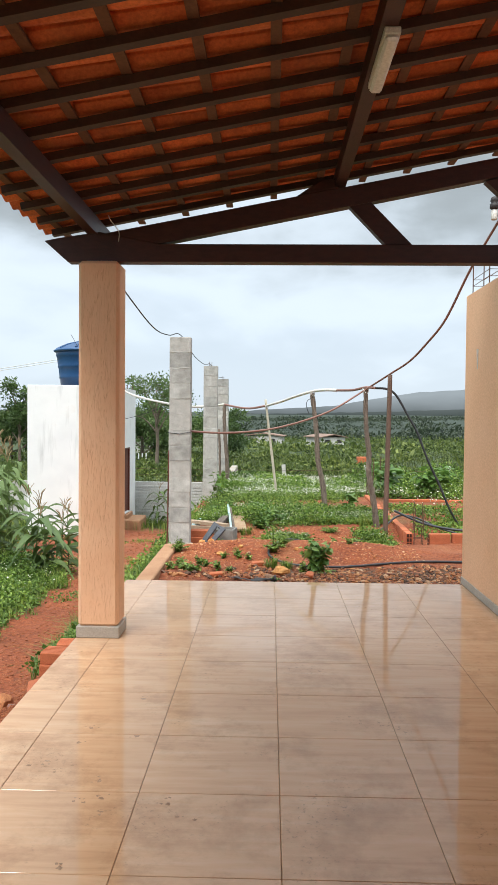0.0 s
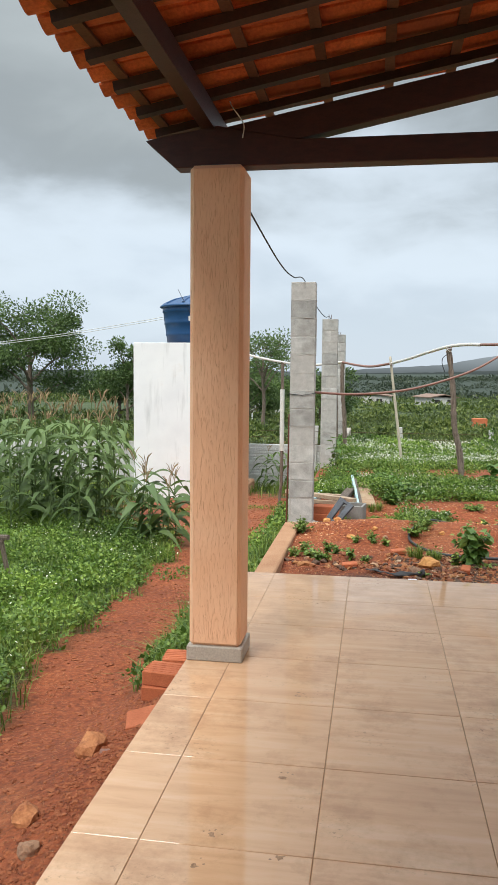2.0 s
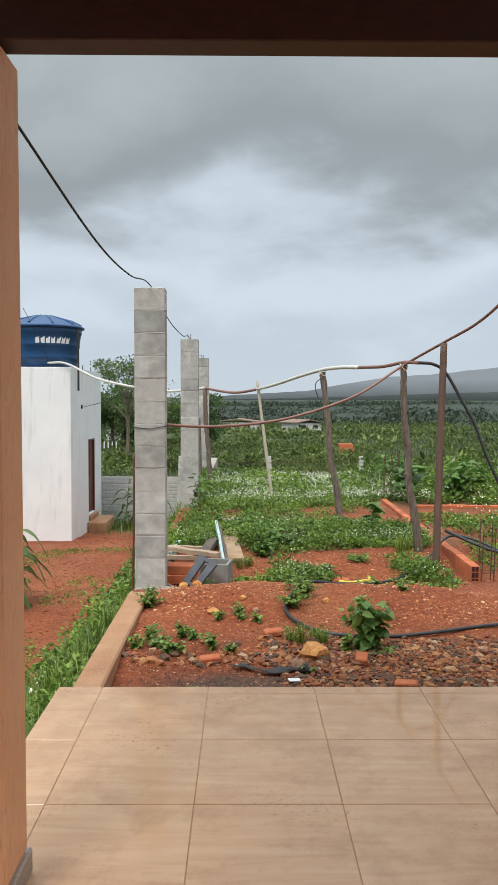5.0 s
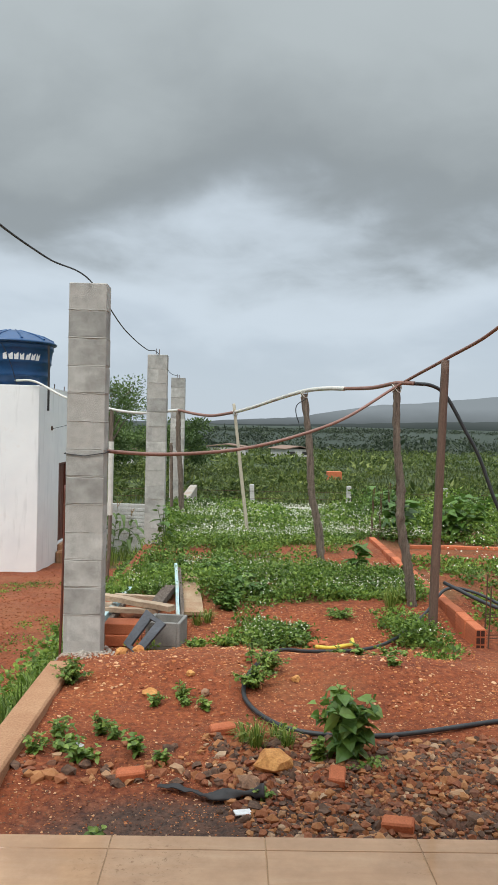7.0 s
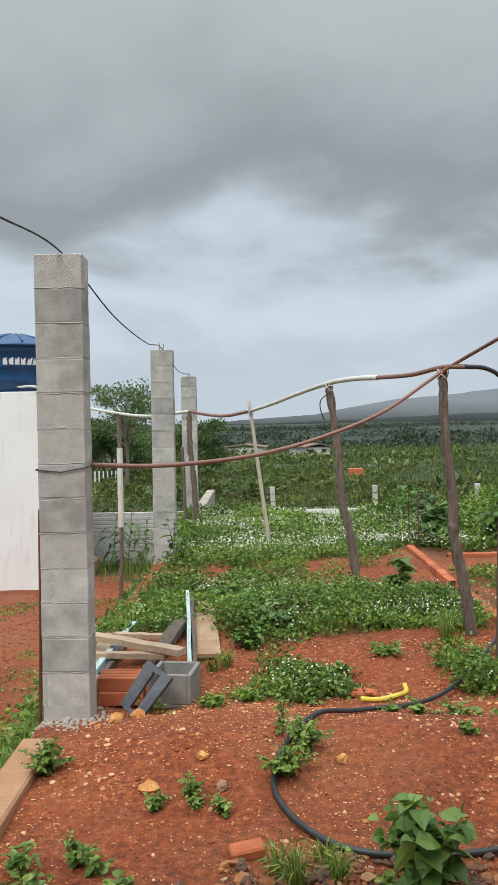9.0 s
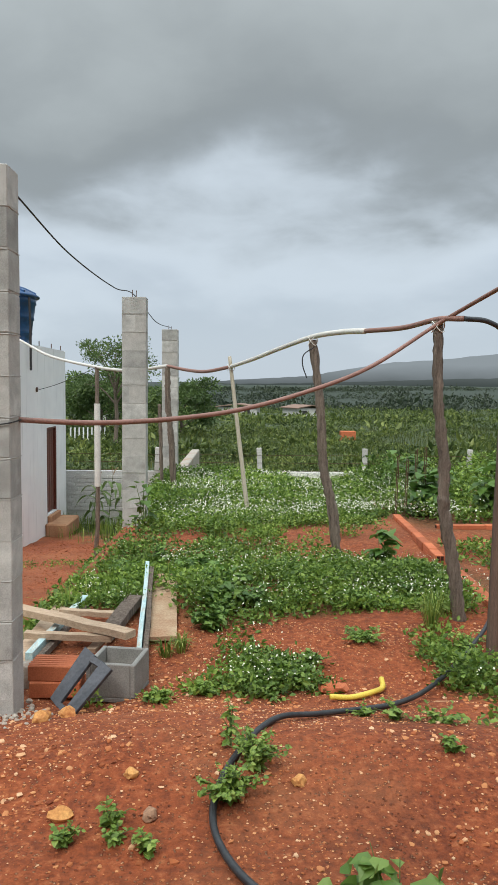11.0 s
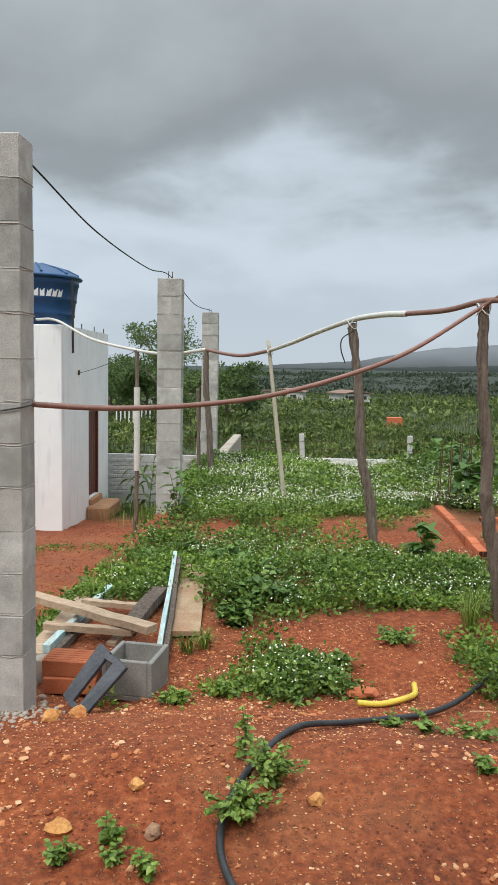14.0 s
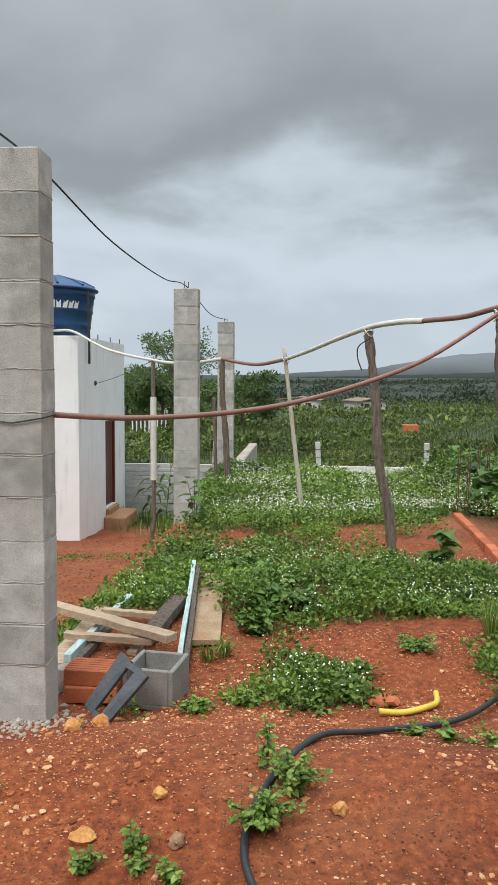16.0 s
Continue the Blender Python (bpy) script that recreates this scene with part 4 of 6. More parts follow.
knob = empty("insulator", (2.945, 5.3, 3.76), "porcelain and dark plastic insulator on the service mast", "insulator")
lathe("socket", [(0.03, 0.0), (0.034, 0.01), (0.034, 0.1), (0.026, 0.11)], M["pipe_white"], knob, "white porcelain socket", 16)
lathe("cap", [(0.03, 0.112), (0.05, 0.125), (0.05, 0.17), (0.03, 0.18), (0.045, 0.2), (0.04, 0.235), (0.015, 0.25)], M["plastic_black"], knob, "dark grooved cap", 16)
beam_part("bracket", (0.0, 0.0, 0.05), (0.12, 0.0, 0.05), 0.02, 0.03, M["steel"], knob)

# hose on the ground
def on(x, y, dz):
    return (x, y, float(height(x, y)) + dz)


hose("ground_hose", [on(3.2, 5.95, 0.02), on(2.4, 5.82, 0.02), on(2.02, 5.74, 0.02), on(1.38, 5.57, 0.02), on(0.94, 5.54, 0.02), on(0.69, 5.67, 0.02), on(0.545, 5.98, 0.02), on(0.59, 6.31, 0.02), on(0.79, 6.75, 0.02), on(1.06, 7.0, 0.02), on(1.5, 7.28, 0.03), on(1.84, 7.73, 0.05), on(2.2, 8.2, 0.1), (2.5, 8.6, 0.12), (2.75, 8.5, 0.11), (3.0, 8.15, 0.02), on(3.4, 7.8, 0.03)], 0.0145, M["hose_black"], "black garden hose looped over the red soil", "hose", n=8)
hose("ground_hose", [(2.42, 8.4, 0.22), (2.75, 8.0, 0.1), (3.1, 7.75, 0.05), (3.5, 7.6, 0.04)], 0.018, M["hose_black"], "short black hose end leaning on the brick footing", "hose")
hose("yellow_hose", [on(1.13, 7.38, 0.03), on(1.25, 7.42, 0.02), on(1.38, 7.5, 0.025), on(1.46, 7.62, 0.03), on(1.475, 7.74, 0.04)], 0.0165, M["yellow"], "short yellow hose piece lying on the soil", "hose")

# ---- low brick footing walls ----
def clay_brick():
    bm = bmesh.new()
    box(bm, (-0.142, -0.045, 0.0), (0.142, 0.045, 0.19), 0.006)
    for k in range(1, 6):
        z = 0.19 * k / 6
        for sy in (-1, 1):
            box(bm, (-0.142, sy * 0.0462 - 0.0012, z - 0.01), (0.142, sy * 0.0462 + 0.0012, z + 0.01))
    me = bpy.data.meshes.new("brick")
    bm.to_mesh(me)
    bm.free()
    me.materials.append(M["clay"])
    return me


BRICK = clay_brick()
HOLE_SHADE = plain("brick_hole_shade", (0.05, 0.015, 0.008), 1.0)


def brick_wall(a, b_, zoff, label, courses=1):
    a, b_ = Vector((*a, 0)), Vector((*b_, 0))
    d = b_ - a
    n = max(1, round(d.length / 0.3))
    rz = math.degrees(math.atan2(d.y, d.x))
    base = empty("brick_footing", (a.x, a.y, zoff), label, "low wall", "brick footings of the new rooms", rz=rz)
    bm = bmesh.new()
    box(bm, (0.01, -0.05, -0.35), (d.length - 0.01, 0.05, -0.004), 0.004)
    part("footing_base", bm, M["cement"], base)
    for c in range(courses):
        for i in range(n):
            ob = new("brick", BRICK)
            ob.parent = base
            ob.matrix_basis = pose((i + 0.5) * d.length / n, rb.uniform(-0.006, 0.006), c * 0.2 + rb.uniform(-0.004, 0.004), 0, rb.uniform(-0.8, 0.8), rb.uniform(-1.2, 1.2))
    # thin near-black plates stand for the shaded hollows in the end brick
    bm = bmesh.new()
    for k in range(3):
        for m_ in range(2):
            box(bm, (-0.0035, -0.033 + m_ * 0.036, 0.014 + k * 0.06), (-0.0012, -0.003 + m_ * 0.036, 0.06 + k * 0.06))
    part("hole_shade_plates", bm, HOLE_SHADE, base)
    return base


brick_wall((2.48, 7.5), (2.52, 10.2), -0.17, "low wall of red hollow clay bricks on a cement footing")
brick_wall((2.50, 10.45), (2.55, 12.85), -0.17, "low wall of red hollow clay bricks overgrown by weeds")
brick_wall((2.74, 7.5), (4.6, 7.55), -0.17, "low wall of red hollow clay bricks on a cement footing")
brick_wall((2.9, 12.25), (4.9, 12.2), -0.19, "low wall of red hollow clay bricks overgrown by weeds")
brick_wall((3.1, 14.1), (6.0, 14.1), -0.25, "low wall of red hollow clay bricks overgrown by weeds")
for (cx, cy, hh, lean) in ((2.6, 7.55, 0.42, 0.02), (2.62, 13.0, 0.75, 0.03), (2.95, 13.4, 0.8, 0.02)):
    cg = empty("column_rebar", (cx, cy, -0.2), "rusty upright column bars rising from the footing", "rebar", "column bars")
    for dx, dy in ((-0.06, -0.05), (0.06, -0.05), (-0.06, 0.05), (0.06, 0.05)):
        bm = bmesh.new()
        tube(bm, [(dx, dy, -0.1), (dx + lean, dy, hh + rb.uniform(-0.05, 0.06) + 0.2)], 0.0055, 6)
        part("bar", bm, M["rebar"], cg)
    for z in (0.15, 0.32):
        bm = bmesh.new()
        tube(bm, [(-0.06, -0.05, z), (0.065, -0.05, z), (0.065, 0.05, z), (-0.06, 0.05, z), (-0.06, -0.05, z)], 0.004, 5)
        part("stirrup", bm, M["rebar"], cg)
tagged(box_part("concrete_strip", (1.72, 7.36, -0.35), (2.46, 7.46, -0.155), M["curb"], bevel=0.01), "flat dusty concrete strip set in the soil", "footing")
tagged(box_part("concrete_strip", (-0.25, 11.65, -0.3), (0.42, 11.75, -0.06), M["curb"], bevel=0.01), "flat dusty concrete strip set in the soil", "footing")

# ---- builders' leftovers by the first block pillar ----
def z_at(x, y):
    return float(height(x, y))


trough = empty("concrete_box", (-0.065, 7.57, -0.17), "grey hollow concrete box open on its upper face", "concrete box", rz=-8)
bm = bmesh.new()
for lo, hi in (((-0.14, -0.15, 0), (0.14, 0.15, 0.03)), ((-0.14, -0.15, 0.03), (-0.112, 0.15, 0.22)), ((0.112, -0.15, 0.03), (0.14, 0.15, 0.22)), ((-0.112, 0.122, 0.03), (0.112, 0.15, 0.22)), ((-0.112, -0.15, 0.03), (0.112, -0.122, 0.22))):
    box(bm, lo, hi, 0.005)
part("shell", bm, M["damp_concrete"], trough)
bm = bmesh.new()
box(bm, (-0.112, -0.122, 0.08), (0.112, 0.122, 0.09))
part("inner_floor", bm, M["cement"], trough)

fr = empty("metal_frame", (-0.36, 7.22, -0.17), "dark grey rectangular metal frame leaning on the concrete box", "frame")
A0, B0, C0, D0 = Vector((0.001, 0.0, 0.10)), Vector((0.126, -0.14, 0.035)), Vector((0.318, 0.04, 0.242)), Vector((0.154, 0.16, 0.324))
wide, thick = B0 - A0, (D0 - A0).cross(B0 - A0).normalized() * -0.022
for nm, quad in (("long_bar", (A0, A0 + wide * 0.40, D0 + (C0 - D0) * 0.40, D0)), ("long_bar", (B0 - wide * 0.36, B0, C0, C0 - (C0 - D0) * 0.36)),
                 ("end_bar", (A0.lerp(D0, 0.01) + wide * 0.405, B0.lerp(C0, 0.01) - wide * 0.365, B0.lerp(C0, 0.10) - wide * 0.365, A0.lerp(D0, 0.10) + wide * 0.405)),
                 ("end_bar", (D0.lerp(A0, 0.12) + wide * 0.405, C0.lerp(B0, 0.12) - wide * 0.365, C0.lerp(B0, 0.01) - wide * 0.365, D0.lerp(A0, 0.01) + wide * 0.405))):
    bm = bmesh.new()
    f = bm.faces.new([bm.verts.new(v) for v in quad])
    r_ = bmesh.ops.extrude_face_region(bm, geom=[f])
    bmesh.ops.translate(bm, verts=[v for v in r_["geom"] if isinstance(v, bmesh.types.BMVert)], vec=thick)
    bmesh.ops.recalc_face_normals(bm, faces=bm.faces)
    bmesh.ops.bevel(bm, geom=list(bm.edges), offset=0.002, segments=1, affect="EDGES")
    part(nm, bm, M["steel"], fr)
for i, (x, y, z, rz) in enumerate(((-0.41, 7.62, -0.15, 4), (-0.40, 7.63, -0.06, -3))):
    ob = tagged(new("clay_brick", BRICK), "red hollow clay brick lying on its side", "brick", "loose clay bricks")
    ob.matrix_world = pose(x, y, z + 0.045, 90, 0, rz)
spool = empty("concrete_cylinder", (-0.59, 7.60, -0.17), "short grey concrete test cylinder beside the pillar", "concrete cylinder")
lathe("body", [(0.052, 0.0), (0.056, 0.006), (0.056, 0.15), (0.05, 0.156)], M["cement"], spool, seg=20)


def plank(a, b_, w, h, material, label, seed, group="loose planks by the pillar"):
    return tagged(beam_part("plank", a, b_, w, h, material, None, "", 0.004, 0.004, seed), label, "plank", group)


plank((-0.98, 8.57, 0.035), (-0.06, 8.01, 0.03), 0.095, 0.045, M["plank"], "weathered sawn plank lying across the pile", 1)
plank((-0.76, 8.14, -0.02), (-0.19, 8.09, -0.02), 0.06, 0.04, M["plank"], "weathered sawn plank in the pile", 2)
plank((-0.64, 8.61, 0.0), (-0.22, 8.53, 0.0), 0.06, 0.035, M["plank"], "short sawn plank in the pile", 3)
plank((-0.74, 7.86, -0.11), (-0.68, 9.3, -0.06), 0.14, 0.04, M["plank"], "broad dusty plank under the pile", 4)
plank((-0.655, 7.85, -0.065), (-0.56, 9.06, -0.03), 0.045, 0.05, M["blue_plank"], "pale blue flaking timber under the pile", 5)
plank((-0.60, 7.88, -0.085), (-0.51, 9.0, -0.05), 0.04, 0.04, M["grey_wood"], "narrow grey batten under the pile", 9)
plank((-0.255, 8.22, -0.05), (-0.14, 8.78, 0.045), 0.11, 0.06, M["grey_wood"], "dark grey old plank in the pile", 6)
plank((-0.32, 8.06, -0.1), (-0.24, 8.52, -0.07), 0.06, 0.035, M["plank"], "short sawn plank in the pile", 10)
plank((-0.5, 9.32, -0.06), (0.0, 9.22, -0.04), 0.06, 0.03, M["plank"], "short sawn plank half hidden in weeds", 11)
plank((0.015, 7.80, -0.10), (-0.135, 9.45, 0.12), 0.03, 0.10, M["blue_plank"], "pale blue flaking plank leaning in the weeds", 7)
plank((0.05, 7.86, -0.10), (-0.095, 9.40, 0.10), 0.032, 0.085, M["grey_wood"], "grey weathered batten beside the blue plank", 12)
plank((0.115, 8.22, -0.07), (0.01, 9.5, 0.04), 0.185, 0.03, M["board"], "broad dusty board leaning in the weeds", 8)

# ---- beside the veranda ----
sawh = empty("sawhorse", (-4.35, 7.0, z_at(-4.35, 7.0)), "rough wooden sawhorse of branches in the grass", "sawhorse")
hz = -0.45 - z_at(-4.35, 7.0)
for nm, pts, r in (("top_rail", [(-1.0, 0.05, hz), (0.1, 0, hz + 0.03)], 0.035), ("leg", [(0.0, 0, hz), (0.1, 0.05, -0.05)], 0.03), ("leg", [(0.02, 0, hz), (-0.28, -0.1, -0.05)], 0.028), ("leg", [(-0.9, 0, hz), (-0.8, 0.05, -0.05)], 0.03), ("leg", [(-0.9, 0, hz), (-1.15, -0.1, -0.05)], 0.028)):
    bm = bmesh.new()
    tube(bm, pts, r, 8, 0.1, 5)
    part(nm, bm, M["grey_wood"], sawh)
for i, (x, y, up_) in enumerate(((-1.02, 3.02, 0), (-1.01, 3.03, 1), (-1.06, 2.78, 0), (-1.045, 2.79, 1))):
    ob = tagged(new("clay_brick", BRICK), "red hollow clay brick stacked flat beside the veranda", "brick", "loose clay bricks")
    ob.matrix_world = pose(x, y, z_at(-1.05, 2.85) + 0.02 + 0.092 * up_, 90, 0, 8 - 5 * i)
slab_ = box_part("clay_slab", (-0.14, -0.1, -0.012), (0.14, 0.1, 0.012), M["clay"], bevel=0.004)
tagged(slab_, "thin reddish slab lying on the gravel", "slab").matrix_world = pose(-1.02, 2.18, z_at(-1.02, 2.18) + 0.012, 3, -14, 14)
bm = bmesh.new()
tube(bm, [(-1.17, 1.79, -0.335), (-0.86, 1.79, -0.31)], 0.026, 12)
tagged(part("pipe_stub", bm, M["pipe_brown"], None, "", True), "pinkish pipe stub sticking out below the veranda", "pipe")

# boundary wall, fence posts
bw = empty("boundary_wall", (0, 25.25, 0), "low whitewashed brick boundary wall", "wall")
bm = bmesh.new()
box(bm, (-14, 0.0, -2.8), (9.5, 0.13, -0.81), 0.01)
part("wall_body", bm, M["gray_wall"], bw)
for r in range(9):
    bm = bmesh.new()
    for i in range(36):
        x = -4.4 + i * 0.235 + (0.11 if r % 2 else 0)
        box(bm, (x, -0.02, -1.95 + r * 0.115), (x + 0.215, 0.002, -1.95 + r * 0.115 + 0.095), 0.008)
    part("brick_course", bm, M["gray_wall"], bw)
for i, x in enumerate((-7.8, -4.85, -1.86, 1.09, 4.05, 7.0, 9.9)):
    fp = empty("fence_post", (x, 25.2, -1.9), "white concrete fence post behind the weeds", "post", "boundary fence posts")
    bm = bmesh.new()
    box(bm, (-0.07, -0.06, 0.0), (0.07, 0.06, 1.78), 0.012, Matrix.Rotation(0.05 * ((i % 3) - 1), 3, "Y"))
    part("shaft", bm, M["gray_wall"], fp)
for z in (-0.75, -0.52, -0.30):
    hose("fence_wire", [(-7.8, 25.13, z), (-1.86, 25.13, z - 0.02), (4.05, 25.13, z - 0.02), (9.9, 25.13, z)], 0.006, M["rebar"], "thin barbed fence wire", "wire", n=4, seg=5)

# ---- foliage ----
def leaf_quads(base, tip, width, fold=0.25):
    """Folded four-point leaves from base to tip."""
    d = tip - base
    ref = rng.normal(size=d.shape)
    s = np.cross(d, ref)
    s /= np.linalg.norm(s, axis=1, keepdims=True) + 1e-9
    u = np.cross(s, d)
    u /= np.linalg.norm(u, axis=1, keepdims=True) + 1e-9
    ln = np.linalg.norm(d, axis=1, keepdims=True)
    mid = base + d * 0.45 + u * ln * fold * 0.4
    w = width[:, None]
    v = np.stack([base, mid + s * w, tip, mid - s * w], 1)
    return v.reshape(-1, 3), np.arange(len(base) * 4).reshape(-1, 4)


def foliage(name, base, tip, width, material, label, category, fold=0.25, kind="stuff", parent=None):
    v, f = leaf_quads(base, tip, width, fold)
    ob = raw_mesh(name, v, f, material, parent=parent)
    return tagged(ob, label, category, kind=kind) if label else ob


def scatter(n, x0, x1, y0, y1, mask):
    x, y = rng.uniform(x0, x1, n), rng.uniform(y0, y1, n)
    k = rng.random(n) < mask(x, y)
    return x[k], y[k]


def low_weeds(name, x, y, per, hgt, size, material, label):
    """Small plants: per leaves round every point, up to hgt high."""
    x, y = np.repeat(x, per), np.repeat(y, per)
    n = len(x)
    r, a = np.abs(rng.normal(0, 0.05, n)) + 0.01, rng.uniform(0, 2 * np.pi, n)
    hh = hgt * (0.2 + 1.9 * vnoise(x, y, 0.45, 21) ** 1.6) * rng.random(n)
    bx, by = x + r * np.cos(a), y + r * np.sin(a)
    base = np.stack([bx, by, height(bx, by) + hh], 1)
    a2 = a + rng.normal(0, 0.7, n)
    ln = size * rng.uniform(0.6, 1.4, n)
    el = rng.normal(0.35, 0.45, n)
    tip = base + np.stack([np.cos(a2) * np.cos(el), np.sin(a2) * np.cos(el), np.sin(el)], 1) * ln[:, None]
    return foliage(name, base, tip, ln * rng.uniform(0.25, 0.4, n), material, label, "weeds")


def blades(name, x, y, hgt, width, material, label, lean=0.35):
    """Grass blades in two bent pieces."""
    n = len(x)
    z = height(x, y) - 0.01
    ln = hgt * rng.uniform(0.5, 1.35, n) * (0.6 + 0.8 * vnoise(x, y, 0.8, 31))
    a = rng.uniform(0, 2 * np.pi, n)
    d = np.stack([np.cos(a), np.sin(a), np.zeros(n)], 1)
    s = np.stack([-np.sin(a), np.cos(a), np.zeros(n)], 1) * (width * rng.uniform(0.6, 1.3, n))[:, None]
    le = np.abs(rng.normal(0, lean, n))[:, None]
    b0 = np.stack([x, y, z], 1)
    m1 = b0 + np.array([0, 0, 1.0]) * (ln * 0.6)[:, None] + d * le * (ln * 0.3)[:, None]
    t1 = b0 + np.array([0, 0, 1.0]) * (ln * (1 - 0.35 * le[:, 0].clip(0, 1)))[:, None] + d * le * ln[:, None]
    v = np.stack([b0 - s, b0 + s, m1 + s * 0.8, m1 - s * 0.8, t1], 1).reshape(-1, 3)
    i = np.arange(n) * 5
    f = np.concatenate([np.stack([i, i + 1, i + 2], 1), np.stack([i, i + 2, i + 3], 1), np.stack([i + 3, i + 2, i + 4], 1)])
    return tagged(raw_mesh(name, v, f, material), label, "grass", kind="stuff")


def flowers(name, x, y, hgt, r, label):
    n = len(x)
    z = height(x, y) + hgt * rng.uniform(0.6, 1.2, n)
    c = np.stack([x, y, z], 1)
    a = rng.uniform(0, 6.28, n)
    rad = r * rng.uniform(0.7, 1.3, n)
    tilt = rng.normal(0, 0.5, (n, 2))
    ring = []
    for k in range(6):
        ak = a + k * np.pi / 3
        dx, dy = np.cos(ak) * rad, np.sin(ak) * rad
        ring.append(c + np.stack([dx, dy, dx * tilt[:, 0] + dy * tilt[:, 1]], 1))
    top = c + np.array([0, 0, 1]) * rad[:, None] * 0.7
    v = np.stack(ring + [top], 1).reshape(-1, 3)
    i = np.arange(n) * 7
    f = np.concatenate([np.stack([i + k, i + (k + 1) % 6, i + 6], 1) for k in range(6)])
    return tagged(raw_mesh(name, v, f, M["petal"]), label, "flowers", kind="stuff")


vis = lambda x, y: cover(x, y)
# weeds on the levelled pad
x, y = scatter(15000, -0.75, 2.45, 7.0, 14.0, vis)
low_weeds("pad_weeds", x, y, 10, 0.13, 0.036, M["weed"], "low green broadleaf weeds spreading over red soil")
x, y = scatter(17000, -0.75, 3.6, 13.5, 24.2, vis)
low_weeds("meadow_weeds", x, y, 8, 0.15, 0.05, M["weed"], "dense green flowering weeds on the plot")
x, y = scatter(7000, -0.6, 2.6, 7.3, 13.5, lambda x, y: vis(x, y) * (vnoise(x, y, 0.7, 41) > 0.4))
flowers("weed_flowers", x, y, 0.15, 0.0058, "small white flower heads among the weeds")
x, y = scatter(24000, -0.6, 3.4, 12.5, 24.0, lambda x, y: vis(x, y) * (0.45 + 0.55 * vnoise(x, y, 0.8, 42)) * np.clip(1.1 - (y - 13) / 12, 0.15, 1))
flowers("meadow_flowers", x, y, 0.18, 0.0080, "masses of small white flowers over the weeds")
x, y = scatter(900, -0.6, 2.4, 4.4, 8.2, lambda x, y: vis(x, y) * 0.9)
low_weeds("soil_sprouts", x, y, 8, 0.08, 0.035, M["weed"], "small green sprouts on the red soil")
x, y = scatter(4200, 2.72, 9.0, 7.7, 12.1, lambda x, y: 0.9 * (vnoise(x, y, 0.8, 46) > 0.38))
low_weeds("footing_low_weeds", x, y, 9, 0.10, 0.045, M["weed"], "low green weeds inside the brick footings")
x, y = scatter(9000, 2.7, 9.0, 12.5, 26.0, lambda x, y: 0.3 + 0.7 * vis(x, y))
low_weeds("footing_weeds", x, y, 9, 0.3, 0.06, M["weed"], "tall green weeds between the brick footings")
x, y = scatter(2500, 2.7, 9.0, 9.0, 26.0, lambda x, y: 0.8 * (vnoise(x, y, 1.2, 43) > 0.55))
flowers("footing_flowers", x, y, 0.3, 0.010, "small white flowers between the brick footings")
x, y = scatter(12000, -0.7, 2.4, 8.4, 24.5, lambda x, y: vis(x, y) * 0.6)
blades("pad_grass", x, y, 0.16, 0.004, M["grass"], "thin grass blades among the weeds")
# grass on the lower land
x, y = scatter(80000, -9.0, -0.92, 0.5, 15.0, lambda x, y: vis(x, y) * np.clip(1.2 - (y - 1) / 20, 0.3, 1))
blades("yard_grass", x, y, 0.21, 0.005, M["grass"], "long green grass beside the veranda", 0.8)
x, y = scatter(32000, -9.0, -0.92, 0.5, 14.0, lambda x, y: vis(x, y) * (0.4 + 0.6 * vnoise(x, y, 0.9, 44)))
low_weeds("yard_weeds", x, y, 9, 0.22, 0.05, M["weed"], "leafy green weeds in the grass beside the veranda")
x, y = scatter(2600, -9.0, -1.2, 3.0, 14.0, lambda x, y: vis(x, y) * (vnoise(x, y, 1.1, 45) > 0.55))
flowers("yard_flowers", x, y, 0.2, 0.010, "small white flower heads in the grass")
x, y = scatter(22000, -14.0, -0.9, 14.0, 25.2, lambda x, y: vis(x, y) * 0.8)
blades("back_grass", x, y, 0.34, 0.009, M["grass"], "grass by the small white house")

# field shrubs beyond the boundary wall, larger and sparser with distance
def shrubs(name, n, r0, r1, size, per, leaf, material, label, seed_noise, a0=-34, a1=24, flat=0.7):
    r = np.sqrt(rng.uniform(r0 ** 2, r1 ** 2, n))
    a = np.radians(rng.uniform(a0, a1, n))
    cx, cy = r * np.sin(a), r * np.cos(a)
    keep = (0.6 * vnoise(cx, cy, r1 * 0.12, seed_noise) + 0.4 * vnoise(cx, cy, r1 * 0.04, seed_noise + 2) > 0.46) & ((cy > 27) | (np.abs(cx) > 11))
    cx, cy = cx[keep], cy[keep]
    s = size * rng.uniform(0.45, 1.4, len(cx)) * (0.5 + vnoise(cx, cy, r1 * 0.05, seed_noise + 1))
    X_, Y_, S_ = np.repeat(cx, per), np.repeat(cy, per), np.repeat(s, per)
    m_ = len(X_)
    d = rng.normal(size=(m_, 3))
    d /= np.linalg.norm(d, axis=1, keepdims=True)
    d[:, 2] = np.abs(d[:, 2])
    rad = rng.uniform(0.55, 1.05, m_) * S_
    base = np.stack([X_, Y_, height(X_, Y_)], 1) + d * rad[:, None] * np.array([1.15, 1.15, flat])
    ln = leaf * S_ * rng.uniform(0.6, 1.4, m_)
    tip = base + (d * 0.6 + rng.normal(0, 0.5, (m_, 3))) * ln[:, None]
    return foliage(name, base, tip, ln * 0.35, material, label, "shrubs")


